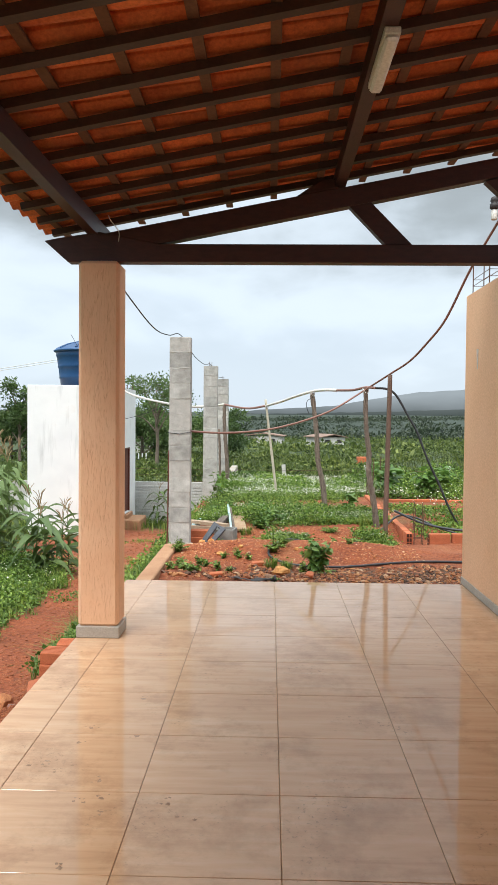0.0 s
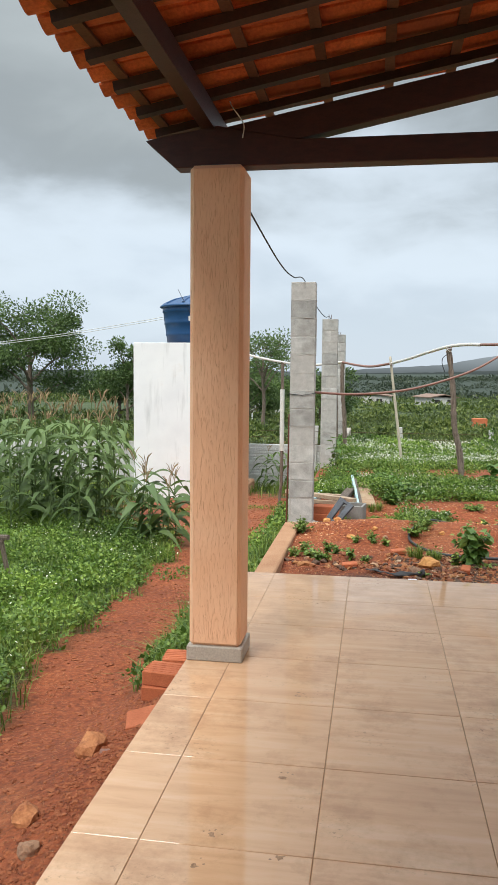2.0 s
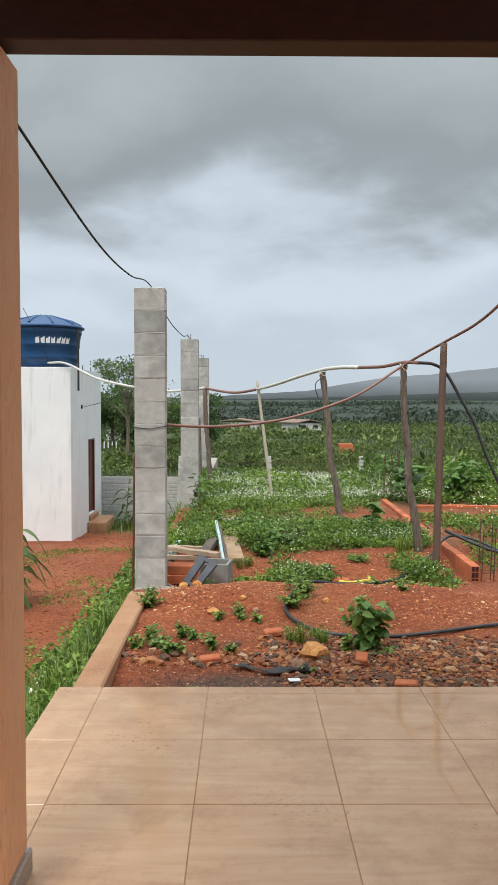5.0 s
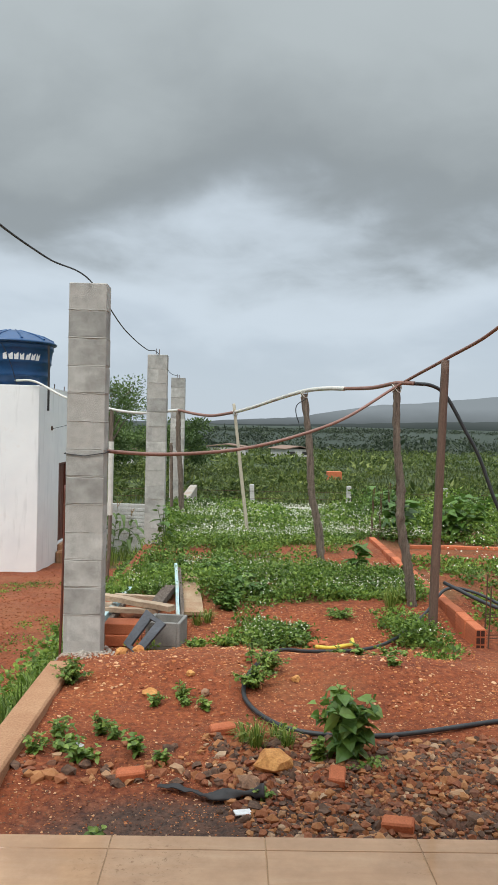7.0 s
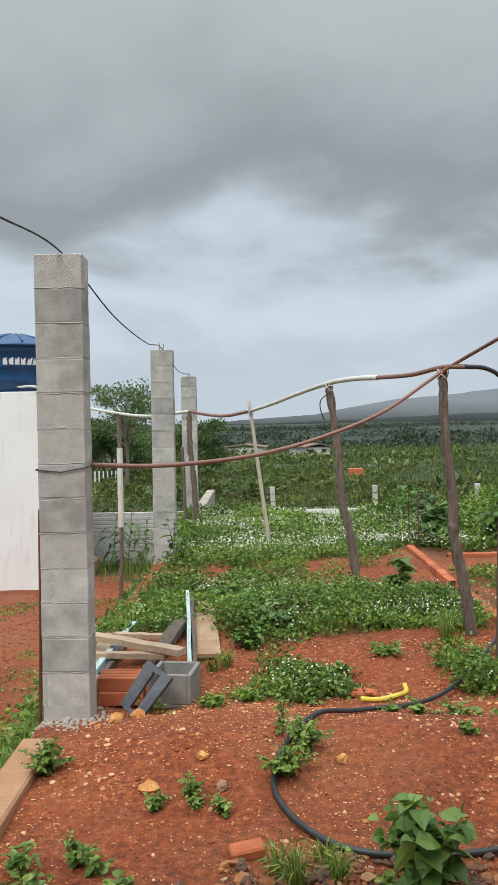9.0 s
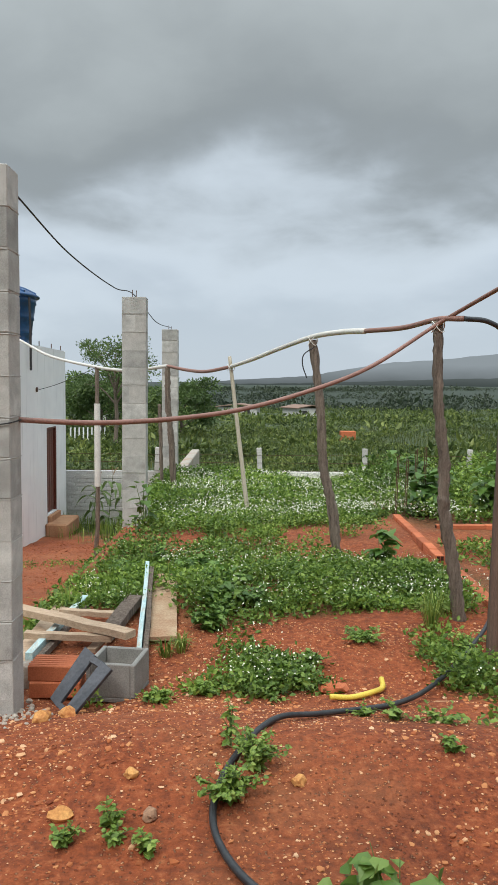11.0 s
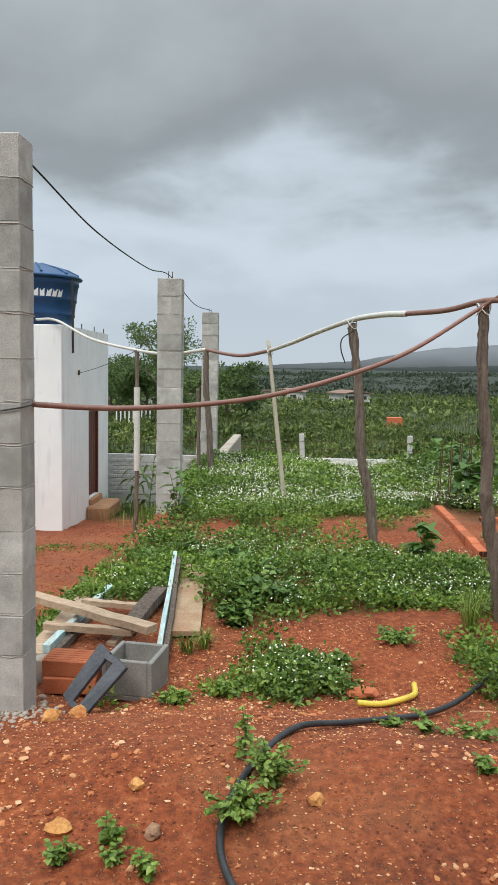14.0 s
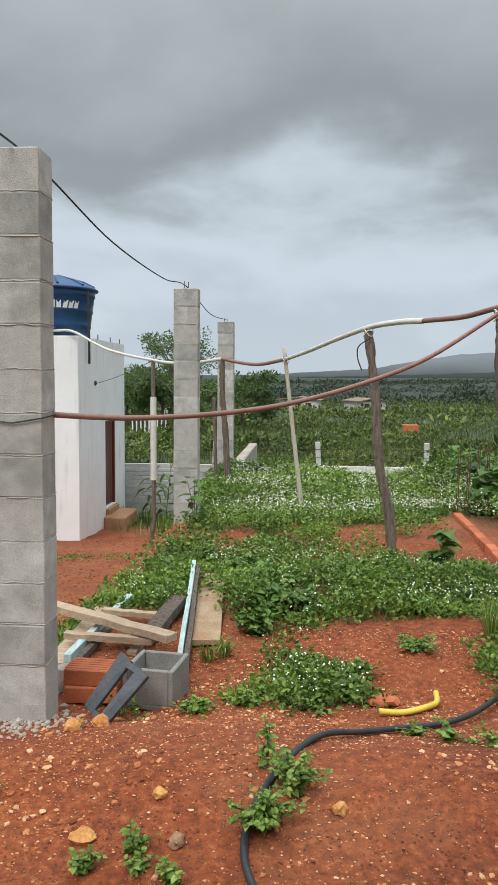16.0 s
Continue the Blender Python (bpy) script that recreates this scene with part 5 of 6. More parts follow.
shrubs("field_shrubs", 1700, 27, 75, 0.75, 120, 0.2, M["bush_leaf"], "scattered green shrubs over the field", 51)
shrubs("field_bushes", 3000, 70, 240, 1.25, 64, 0.24, M["bush_leaf"], "green bushes over the far fields", 53)
shrubs("distant_woods", 4200, 190, 800, 2.6, 30, 0.3, M["misted_far_leaf"], "dark woods along the foot of the hills", 55)
x = rng.uniform(-36, 36, 60000)
y = 26 + 60 * rng.random(60000) ** 1.6
blades("field_grass", x, y, 0.36, 0.02, M["field_grass"], "rough field grass beyond the boundary wall")


def tree(name, loc, h, spread, seed, material, label, leaf=0.16, per=260, trunk_r=0.16, first=0.3, lean=0.0):
    """Trunk, limbs in three orders, and leaf clumps on the twig ends."""
    rd = random.Random(seed)
    root = empty(name, (loc[0], loc[1], z_at(loc[0], loc[1]) if len(loc) < 3 else loc[2]), label, "tree")
    bm = bmesh.new()
    top = Vector((lean * h, 0, h * 0.62))
    P = smooth_path([(0, 0, -0.3), (rd.uniform(-0.1, 0.1) + lean * h * 0.3, 0, h * 0.25), (lean * h * 0.7, rd.uniform(-0.2, 0.2), h * 0.45), top], 3)
    tube(bm, P, [trunk_r * (1 - 0.6 * i / (len(P) - 1)) for i in range(len(P))], 8, 0.1, seed)
    part("trunk", bm, M["grey_wood"], root)
    tips = []
    bm = bmesh.new()
    for k in range(9):
        f = first + (1 - first) * k / 9
        p = P[min(len(P) - 1, int(f * (len(P) - 1)))]
        a = k * 2.4 + rd.uniform(-0.4, 0.4)
        ln = spread * rd.uniform(0.6, 1.0) * (1.1 - 0.45 * f)
        e = p + Vector((math.cos(a) * ln, math.sin(a) * ln, h * (0.12 + 0.26 * f) * rd.uniform(0.5, 1.2)))
        mdl = p.lerp(e, 0.5) + Vector((0, 0, h * 0.05))
        tube(bm, smooth_path([p, mdl, e], 3), [trunk_r * 0.42 * (1 - 0.75 * i / 6) for i in range(7)], 6)
        tips += [e, mdl.lerp(e, 0.4)]
        for q in range(3):
            e2 = mdl.lerp(e, rd.uniform(0.2, 0.9)) + Vector((rd.uniform(-1, 1), rd.uniform(-1, 1), rd.uniform(-0.1, 0.8))) * spread * 0.38
            tube(bm, [mdl.lerp(e, 0.4), e2], [trunk_r * 0.16, trunk_r * 0.05], 5)
            tips.append(e2)
    part("limb", bm, M["grey_wood"], root)
    T = np.array([t[:] for t in tips])
    m_ = len(T) * per
    c = np.repeat(T, per, 0)
    cs = np.repeat(rng.uniform(0.5, 1.2, len(T)), per) * spread * 0.31
    d = rng.normal(size=(m_, 3))
    d /= np.linalg.norm(d, axis=1, keepdims=True)
    base = c + d * (cs * rng.random(m_) ** 0.5)[:, None] * np.array([1.2, 1.2, 0.62])
    ln = leaf * rng.uniform(0.6, 1.5, m_)
    tip = base + (d + rng.normal(0, 0.6, (m_, 3))) * ln[:, None] * 0.7
    foliage("crown", base, tip, ln * 0.3, material, "", "", parent=root)
    return root


tree("tree", (-28.5, 60.0), 10.5, 5.4, 11, M["dark_leaf"], "large spreading green tree in the field", 0.2, 560, 0.3)
tree("tree", (-33.5, 58.0), 7.5, 4.0, 12, M["dark_leaf"], "spreading green tree in the field", 0.24, 240, 0.25)
tree("tree", (-24.0, 70.0), 5.2, 3.6, 13, M["dark_leaf"], "low bushy green tree in the field", 0.24, 240, 0.2)
tree("tree", (-20.6, 62.0), 7.6, 2.2, 14, M["dark_leaf"], "slender sparse green tree behind the house", 0.2, 130, 0.15)
tree("tree", (-8.0, 55.0), 8.0, 3.0, 15, M["dark_leaf"], "round-crowned sparse green tree behind the pillars", 0.14, 130, 0.16, 0.45)
tree("tree", (-10.2, 62.0), 5.0, 3.0, 16, M["dark_leaf"], "bushy green tree in the field", 0.2, 200, 0.15)
tree("tree", (-4.5, 66.0), 4.4, 3.2, 17, M["dark_leaf"], "bushy green tree in the field", 0.2, 200, 0.15)
tree("tree", (-16.0, 75.0), 5.0, 3.6, 18, M["dark_leaf"], "bushy green tree in the field", 0.22, 200, 0.15)
tree("tree", (-13.0, 85.0), 4.6, 3.8, 19, M["dark_leaf"], "bushy green tree in the field", 0.22, 200, 0.15)

# ---- corn ----
def corn_leaf_mesh(seed):
    rd = random.Random(seed)
    bm = bmesh.new()
    n, L = 9, 0.75
    prev = None
    for i in range(n + 1):
        t = i / n
        x = L * (t - 0.18 * t * t)
        z = L * (0.75 * t - 1.15 * t * t) * (0.9 + 0.25 * rd.random() * 0.2)
        w = 0.062 * (math.sin(math.pi * min(1, t * 0.9 + 0.12)) ** 0.7) * (1 if i < n else 0.05)
        wob = 0.015 * math.sin(t * 9 + seed)
        ring = [bm.verts.new((x, -w, z + 0.016 + wob)), bm.verts.new((x, 0, z)), bm.verts.new((x, w, z + 0.016 - wob))]
        if prev:
            for k in range(2):
                bm.faces.new((prev[k], ring[k], ring[k + 1], prev[k + 1]))
        prev = ring
    me = bpy.data.meshes.new("leaf")
    bm.to_mesh(me)
    bm.free()
    me.materials.append(M["corn"])
    me.polygons.foreach_set("use_smooth", [True] * len(me.polygons))
    return me


CORN = [corn_leaf_mesh(s) for s in range(3)]


def corn_plant(seed, h):
    rd = random.Random(seed)
    root = empty("corn_plant", (0, 0, 0), "green corn plant with arching leaves and a dry tassel", "corn plant", "corn plants in the garden")
    bm = bmesh.new()
    tube(bm, [(0, 0, -0.1), (0.02, 0, h * 0.5), (0.03, 0.01, h)], [0.014, 0.011, 0.005], 6)
    part("stalk", bm, M["stem"], root)
    for k in range(10):
        ob = new("leaf", CORN[k % 3])
        ob.parent = root
        ob.matrix_basis = pose(0.01, 0, h * (0.12 + 0.08 * k), rd.uniform(-12, 12), rd.uniform(-18, 12), 180 * (k % 2) + rd.uniform(-35, 35)) @ Matrix.Diagonal((*([rd.uniform(0.75, 1.2)] * 3), 1))
    bm = bmesh.new()
    for k in range(7):
        a = rd.uniform(0, 6.28)
        tube(bm, [(0.03, 0.01, h - 0.02), (0.03 + 0.06 * math.cos(a), 0.06 * math.sin(a), h + 0.15), (0.03 + 0.13 * math.cos(a), 0.13 * math.sin(a), h + 0.22)], [0.004, 0.007, 0.003], 4)
    part("tassel", bm, M["tassel"], root, "dry brown tassel")
    return root


rc = random.Random(8)
protos = []
for i in range(3):
    o = corn_plant(20 + i, 2.15 + 0.2 * i)
    px, py = -5.0 - 0.9 * i, 12.2 + 0.5 * i
    o.matrix_world = pose(px, py, z_at(px, py), 0, 0, 40 * i)
    protos.append(o)
for i in range(64):
    px, py = rc.uniform(-9.6, -4.6), rc.uniform(11.6, 16.0)
    if px > -5.4 and py > 13.5:
        continue
    copy_thing(protos[i % 3], pose(px, py, z_at(px, py), rc.uniform(-6, 6), rc.uniform(-6, 6), rc.uniform(0, 360)))
for px, py, sz in ((-3.4, 11.3, 0.6), (-3.65, 11.5, 0.68), (-3.3, 11.0, 0.48), (-3.5, 10.7, 0.55), (-3.85, 11.1, 0.6), (-3.35, 11.7, 0.56), (-4.0, 11.7, 0.72)):
    o = corn_plant(60 + int(sz * 100), 2.1 * sz)
    o.matrix_world = pose(px, py, z_at(px, py), rc.uniform(-8, 8), rc.uniform(-8, 8), rc.uniform(0, 360))

for px, py, sz in ((-3.0, 23.8, 0.72), (-2.6, 24.1, 0.6), (-3.5, 24.3, 0.65)):
    o = corn_plant(80 + int(sz * 100), 2.1 * sz)
    o.matrix_world = pose(px, py, z_at(px, py), 4, -5, 200 * sz)

# ---- single leafy plants ----
def broad_leaf_mesh():
    bm = bmesh.new()
    prof = [(0, 0.02), (0.12, 0.30), (0.3, 0.42), (0.55, 0.36), (0.8, 0.16), (1.0, 0.01)]
    prev = None
    for t, w in prof:
        z = -0.35 * t * t
        ring = [bm.verts.new((t, -w, z + w * 0.25)), bm.verts.new((t, 0, z)), bm.verts.new((t, w, z + w * 0.25))]
        if prev:
            for k in range(2):
                bm.faces.new((prev[k], ring[k], ring[k + 1], prev[k + 1]))
        prev = ring
    me = bpy.data.meshes.new("leaf")
    bm.to_mesh(me)
    bm.free()
    me.materials.append(M["broad"])
    me.polygons.foreach_set("use_smooth", [True] * len(me.polygons))
    return me


BROAD = broad_leaf_mesh()


def leafy_plant(loc, h, spread, n, leaf, seed, label, stems=4):
    rd = random.Random(seed)
    root = empty("leafy_plant", (loc[0], loc[1], z_at(loc[0], loc[1])), label, "plant", "leafy plants on the plot")
    for s in range(stems):
        a = rd.uniform(0, 6.28)
        e = Vector((math.cos(a) * spread * rd.uniform(0.2, 0.9), math.sin(a) * spread * rd.uniform(0.2, 0.9), h * rd.uniform(0.6, 1.0)))
        if s == 0:
            e = Vector((0.0, 0.0, h))
        P = smooth_path([(0, 0, -0.03), (e.x * 0.35, e.y * 0.35, e.z * 0.55), e], 4)
        bm = bmesh.new()
        tube(bm, P, [0.008 - 0.005 * i / (len(P) - 1) for i in range(len(P))], 6)
        part("stalk", bm, M["stem"], root)
        for k in range(n // stems):
            p = P[rd.randrange(2, len(P))]
            b_ = rd.uniform(0, 360)
            sc = leaf * rd.uniform(0.5, 1.15)
            ob = new("leaf", BROAD)
            ob.parent = root
            ob.matrix_basis = Matrix.Translation(p) @ pose(0, 0, 0, rd.uniform(-25, 25), rd.uniform(-35, 25), b_) @ Matrix.Translation((sc * 0.25, 0, 0)) @ Matrix.Diagonal((sc, sc, sc, 1))
    return root


def oval_leaves(base, tip, width, droop=0.2):
    """Pointed oval leaves with a folded midrib: eight points, six faces each."""
    d = tip - base
    ln = np.linalg.norm(d, axis=1, keepdims=True)
    sd = np.cross(d, np.array([0, 0, 1.0]) + rng.normal(0, 0.35, d.shape))
    sd /= np.linalg.norm(sd, axis=1, keepdims=True) + 1e-9
    nu = np.cross(sd, d)
    nu /= np.linalg.norm(nu, axis=1, keepdims=True) + 1e-9
    w = width[:, None]
    sag = np.array([0, 0, -1.0]) * ln * droop
    m1, m2 = base + d * 0.32 + sag * 0.1, base + d * 0.68 + sag * 0.46
    tp = tip + sag
    v = np.stack([base, m1 + sd * w + nu * w * 0.3, m1, m1 - sd * w + nu * w * 0.3, m2 + sd * w * 0.8 + nu * w * 0.25, m2, m2 - sd * w * 0.8 + nu * w * 0.25, tp], 1)
    i = np.arange(len(base)) * 8
    tri = ((0, 2, 1), (0, 3, 2), (1, 2, 5), (1, 5, 4), (2, 3, 6), (2, 6, 5), (4, 5, 7), (5, 6, 7))
    return v.reshape(-1, 3), np.concatenate([np.stack([i + a_, i + b_, i + c_], 1) for a_, b_, c_ in tri])


def weed_clump(name, loc, h, spread, stems, per, leaf, material, label, droop=0.25, upright=0.5, ratio=0.34):
    """A bushy plant: stems from one root, leaves along each of them."""
    root = empty(name, (loc[0], loc[1], z_at(loc[0], loc[1])), label, "plant", "weeds and plants on the plot")
    bm = bmesh.new()
    bases, tips = [], []
    for k in range(stems):
        a, r = rng.uniform(0, 2 * np.pi), spread * np.sqrt(rng.random())
        hh = h * rng.uniform(0.55, 1.0) * (1 - (1 - upright) * r / spread)
        P = smooth_path([(0, 0, -0.02), (0.3 * r * np.cos(a), 0.3 * r * np.sin(a), 0.55 * hh), (r * np.cos(a), r * np.sin(a), hh)], 4)
        tube(bm, P, [0.0035 - 0.0022 * i / (len(P) - 1) for i in range(len(P))], 5)
        pts = np.array([p[:] for p in P])
        f = rng.uniform(0.15, 1.0, per) * (len(P) - 1.001)
        j = f.astype(int)
        b0 = pts[j] + (pts[j + 1] - pts[j]) * (f - j)[:, None]
        la = rng.uniform(0, 2 * np.pi, per)
        el = rng.normal(0.25, 0.35, per)
        ln = leaf * rng.uniform(0.5, 1.2, per) * (1.15 - 0.5 * f / len(P))
        bases.append(b0)
        tips.append(b0 + np.stack([np.cos(la) * np.cos(el), np.sin(la) * np.cos(el), np.sin(el)], 1) * ln[:, None])
    part("stalk", bm, M["stem"], root)
    base, tip = np.concatenate(bases), np.concatenate(tips)
    v, f_ = oval_leaves(base, tip, np.linalg.norm(tip - base, axis=1) * ratio, droop)
    raw_mesh("foliage", v, f_, material, parent=root)
    return root


def grass_tuft(loc, h, n, label):
    """Thin arching blades from one root."""
    root = empty("grass_tuft", (loc[0], loc[1], z_at(loc[0], loc[1])), label, "grass", "grass tufts on the plot")
    a, ln, le = rng.uniform(0, 6.28, n), h * rng.uniform(0.5, 1.2, n), rng.uniform(0.15, 0.9, n)
    d, sd = np.stack([np.cos(a), np.sin(a), 0 * a], 1), np.stack([-np.sin(a), np.cos(a), 0 * a], 1) * 0.003
    b0 = d * rng.uniform(0, 0.04, n)[:, None] - np.array([0, 0, 0.01])
    m1 = b0 + d * (le * ln * 0.35)[:, None] + np.array([0, 0, 1.0]) * (ln * 0.65)[:, None]
    t1 = b0 + d * (le * ln)[:, None] + np.array([0, 0, 1.0]) * (ln * (1 - 0.5 * le))[:, None]
    v = np.stack([b0 - sd, b0 + sd, m1 + sd, m1 - sd, t1], 1).reshape(-1, 3)
    i = np.arange(n) * 5
    raw_mesh("tuft", v, np.concatenate([np.stack([i, i + 1, i + 2], 1), np.stack([i, i + 2, i + 3], 1), np.stack([i + 3, i + 2, i + 4], 1)]), M["grass"], parent=root)


weed_clump("leafy_plant", (1.09, 5.27), 0.48, 0.2, 14, 15, 0.115, M["broad"], "lush broad-leaved green plant growing from the rubble", 0.45, 0.75, 0.38)
weed_clump("low_weed", (1.16, 5.16), 0.06, 0.14, 9, 10, 0.035, M["sprout"], "low green weed at the foot of the broad-leaved plant")
weed_clump("leafy_weed", (0.60, 6.15), 0.20, 0.16, 30, 18, 0.036, M["sprout"], "bushy green weed grown over the black hose")
weed_clump("leafy_weed", (0.70, 6.34), 0.24, 0.15, 28, 18, 0.038, M["sprout"], "bushy green weed grown over the black hose")
weed_clump("thin_weed", (0.60, 6.50), 0.26, 0.07, 4, 9, 0.05, M["sprout"], "thin upright green weed behind the hose", upright=0.9)
weed_clump("leafy_weed", (-0.57, 6.28), 0.22, 0.14, 26, 18, 0.04, M["sprout"], "bushy green weed at the foot of the block pillar")
for wx, wy, wh, wr, wl_, lab in ((0.01, 5.91, 0.11, 0.09, 0.04, "small green weed on the soil mound"), (0.15, 6.0, 0.12, 0.1, 0.04, "small green weed on the soil mound"), (0.19, 5.93, 0.08, 0.06, 0.035, "small green weed on the soil mound"), (0.31, 5.88, 0.10, 0.06, 0.04, "small green sprout on the soil mound"),
                                (-0.55, 5.25, 0.13, 0.12, 0.045, "green weed among rubble beside the edge beam"), (-0.47, 5.45, 0.2, 0.12, 0.045, "green weed among rubble beside the edge beam"), (-0.30, 5.17, 0.14, 0.14, 0.055, "broad green weed among rubble"), (-0.25, 5.5, 0.18, 0.1, 0.045, "green weed on the soil"), (-0.17, 5.42, 0.12, 0.1, 0.04, "green weed on the soil"), (-0.4, 5.3, 0.12, 0.12, 0.05, "green weed among rubble"),
                                (-0.02, 5.24, 0.15, 0.06, 0.05, "upright green sprout by the rubble"), (0.12, 5.16, 0.10, 0.05, 0.04, "small green sprout by the rubble"), (0.92, 5.24, 0.2, 0.04, 0.05, "thin upright sprout by the rubble"), (-0.1, 4.52, 0.14, 0.06, 0.045, "green sprout at the veranda's edge"), (0.62, 4.86, 0.08, 0.06, 0.035, "small green sprout in the rubble"),
                                (1.42, 6.98, 0.12, 0.16, 0.045, "green weed beside the black hose"), (1.6, 6.85, 0.12, 0.14, 0.045, "green weed beside the black hose"), (1.27, 7.05, 0.1, 0.1, 0.04, "green weed beside the yellow hose"), (1.55, 6.45, 0.07, 0.08, 0.04, "small green weed on the soil")):
    weed_clump("small_weed", (wx, wy), wh, wr, 8, 12, wl_, M["sprout"], lab)
for gx_, gy_, gh in ((0.60, 5.33, 0.17), (0.54, 5.42, 0.14), (0.77, 5.40, 0.12), (0.72, 5.5, 0.1), (0.25, 8.1, 0.14), (0.16, 8.02, 0.14), (1.95, 8.5, 0.28), (2.05, 8.75, 0.25)):
    grass_tuft((gx_, gy_), gh, 70, "tuft of thin green grass on the red soil")
for wx, wy, wh, wr in ((0.68, 7.74, 0.16, 0.16), (0.84, 7.86, 0.2, 0.18), (0.98, 7.7, 0.16, 0.18), (0.78, 7.55, 0.12, 0.16), (1.05, 7.95, 0.14, 0.15), (0.2, 7.28, 0.08, 0.08), (0.44, 7.5, 0.08, 0.08), (2.0, 7.75, 0.16, 0.2), (2.1, 8.15, 0.2, 0.2), (1.45, 8.32, 0.1, 0.18)):
    weed_clump("leafy_weed", (wx, wy), wh, wr, 26, 14, 0.045, M["sprout"], "spreading patch-forming green weed on red soil")
for wx, wy, wh, wr, lf in ((0.42, 8.45, 0.22, 0.16, 0.085), (0.48, 8.75, 0.30, 0.2, 0.09), (0.44, 9.1, 0.34, 0.22, 0.095), (0.55, 9.35, 0.34, 0.26, 0.085), (0.72, 8.9, 0.24, 0.24, 0.07), (0.2, 9.5, 0.3, 0.22, 0.07), (0.25, 9.9, 0.3, 0.25, 0.08), (-0.35, 9.75, 0.22, 0.25, 0.05), (-0.15, 10.2, 0.24, 0.25, 0.06), (1.1, 9.4, 0.24, 0.28, 0.06), (1.5, 9.0, 0.22, 0.26, 0.055), (1.9, 9.2, 0.22, 0.26, 0.055)):
    weed_clump("leafy_plant", (wx, wy), wh, wr, 20, 12, lf, M["broad"], "leafy green plant among the flowering weeds", 0.3)
weed_clump("leafy_sapling", (1.88, 10.2), 0.48, 0.16, 5, 6, 0.2, M["broad"], "young sapling with large soft green leaves", 0.4, 0.8, 0.42)
leafy_plant((-0.48, 11.85), 0.55, 0.28, 30, 0.15, 15, "thin leafy sapling at the second block pillar", 4)
rp = random.Random(21)
for i in range(16):
    leafy_plant((rp.uniform(2.9, 7.2), rp.uniform(12.8, 19.0)), rp.uniform(0.32, 0.6), 0.5, 54, rp.uniform(0.16, 0.26), 40 + i, "bushy broad-leaved green plant between the footings", 6)

# ---- stones ----
def rock_mesh(seed, flat=0.7):
    bm = bmesh.new()
    bmesh.ops.create_icosphere(bm, subdivisions=2, radius=1.0)
    rd = random.Random(seed)
    off = Vector((rd.random() * 50, rd.random() * 50, rd.random() * 50))
    for v in bm.verts:
        k = 1 + 0.55 * noise.noise(v.co * 1.1 + off) + 0.18 * noise.noise(v.co * 3 + off)
        v.co = v.co * k
        v.co.z *= flat
    me = bpy.data.meshes.new("stone")
    bm.to_mesh(me)
    bm.free()
    return me


for i, (x, y, s, mt, lab) in enumerate(((0.68, 5.13, 0.095, "rock", "large ochre-yellow rock on the rubble"), (-0.34, 6.95, 0.055, "rock", "ochre stone by the block pillar"), (-0.22, 6.98, 0.05, "rock", "ochre stone by the block pillar"),
                                       (0.2, 6.28, 0.035, "rock", "ochre stone on the soil mound"), (-0.04, 6.07, 0.045, "rock", "ochre stone on the soil mound"), (0.88, 6.27, 0.035, "rock", "ochre stone on the soil mound"), (0.3, 6.05, 0.035, "stone", "reddish stone on the soil mound"),
                                       (0.55, 4.98, 0.06, "stone", "grey-brown stone in the rubble"), (1.18, 7.62, 0.075, "clay", "lump of red clay beside the yellow hose"),
                                       (-1.255, 1.87, 0.095, "red_rock", "large rough red-brown stone on the path"), (-1.285, 1.17, 0.065, "red_rock", "rough red-brown stone on the path"), (-1.15, 0.9, 0.05, "stone", "small stone on the path"))):
    me = rock_mesh(i)
    me.materials.append(M[mt])
    ob = tagged(new("stone", me), lab, "stone", "loose stones")
    ob.matrix_world = pose(x, y, z_at(x, y) + s * 0.3, 0, 0, i * 47) @ Matrix.Diagonal((s * 1.0, s * 0.85, s * 0.9, 1))


def pebbles(name, x, y, size, material, label, flat=0.6, sub=1):
    """Many small angular stones in one mesh."""
    bm = bmesh.new()
    if size < 0.008:
        V0 = [bm.verts.new(c) for c in ((1, 0, 0), (0, 1, 0), (-1, 0, 0), (0, -1, 0), (0, 0, 1))]
        for k in range(4):
            bm.faces.new((V0[k], V0[(k + 1) % 4], V0[4]))
        bm.verts.index_update()
    else:
        bmesh.ops.create_icosphere(bm, subdivisions=1, radius=1.0)
    bm.verts.ensure_lookup_table()
    V = np.array([v.co[:] for v in bm.verts])
    F = np.array([[v.index for v in f.verts] for f in bm.faces])
    bm.free()
    n, k = len(x), len(V)
    sc = size * rng.uniform(0.45, 1.5, n)
    A = V[None] * (1 + rng.uniform(-0.42, 0.42, (n, k, 1)) + rng.uniform(-0.22, 0.22, (n, k, 3)))
    A = A * (np.stack([rng.uniform(0.7, 1.4, n), rng.uniform(0.7, 1.2, n), np.full(n, flat)], 1) * sc[:, None])[:, None]
    th = rng.uniform(0, 6.28, n)
    c, s = np.cos(th)[:, None], np.sin(th)[:, None]
    R = np.stack([A[..., 0] * c - A[..., 1] * s, A[..., 0] * s + A[..., 1] * c, A[..., 2]], -1)
    R = R + np.stack([x, y, height(x, y) + sc * flat * 0.25], 1)[:, None]
    return tagged(raw_mesh(name, R.reshape(-1, 3), (F[None] + (np.arange(n) * k)[:, None, None]).reshape(-1, 3), material), label, "stones", kind="stuff")


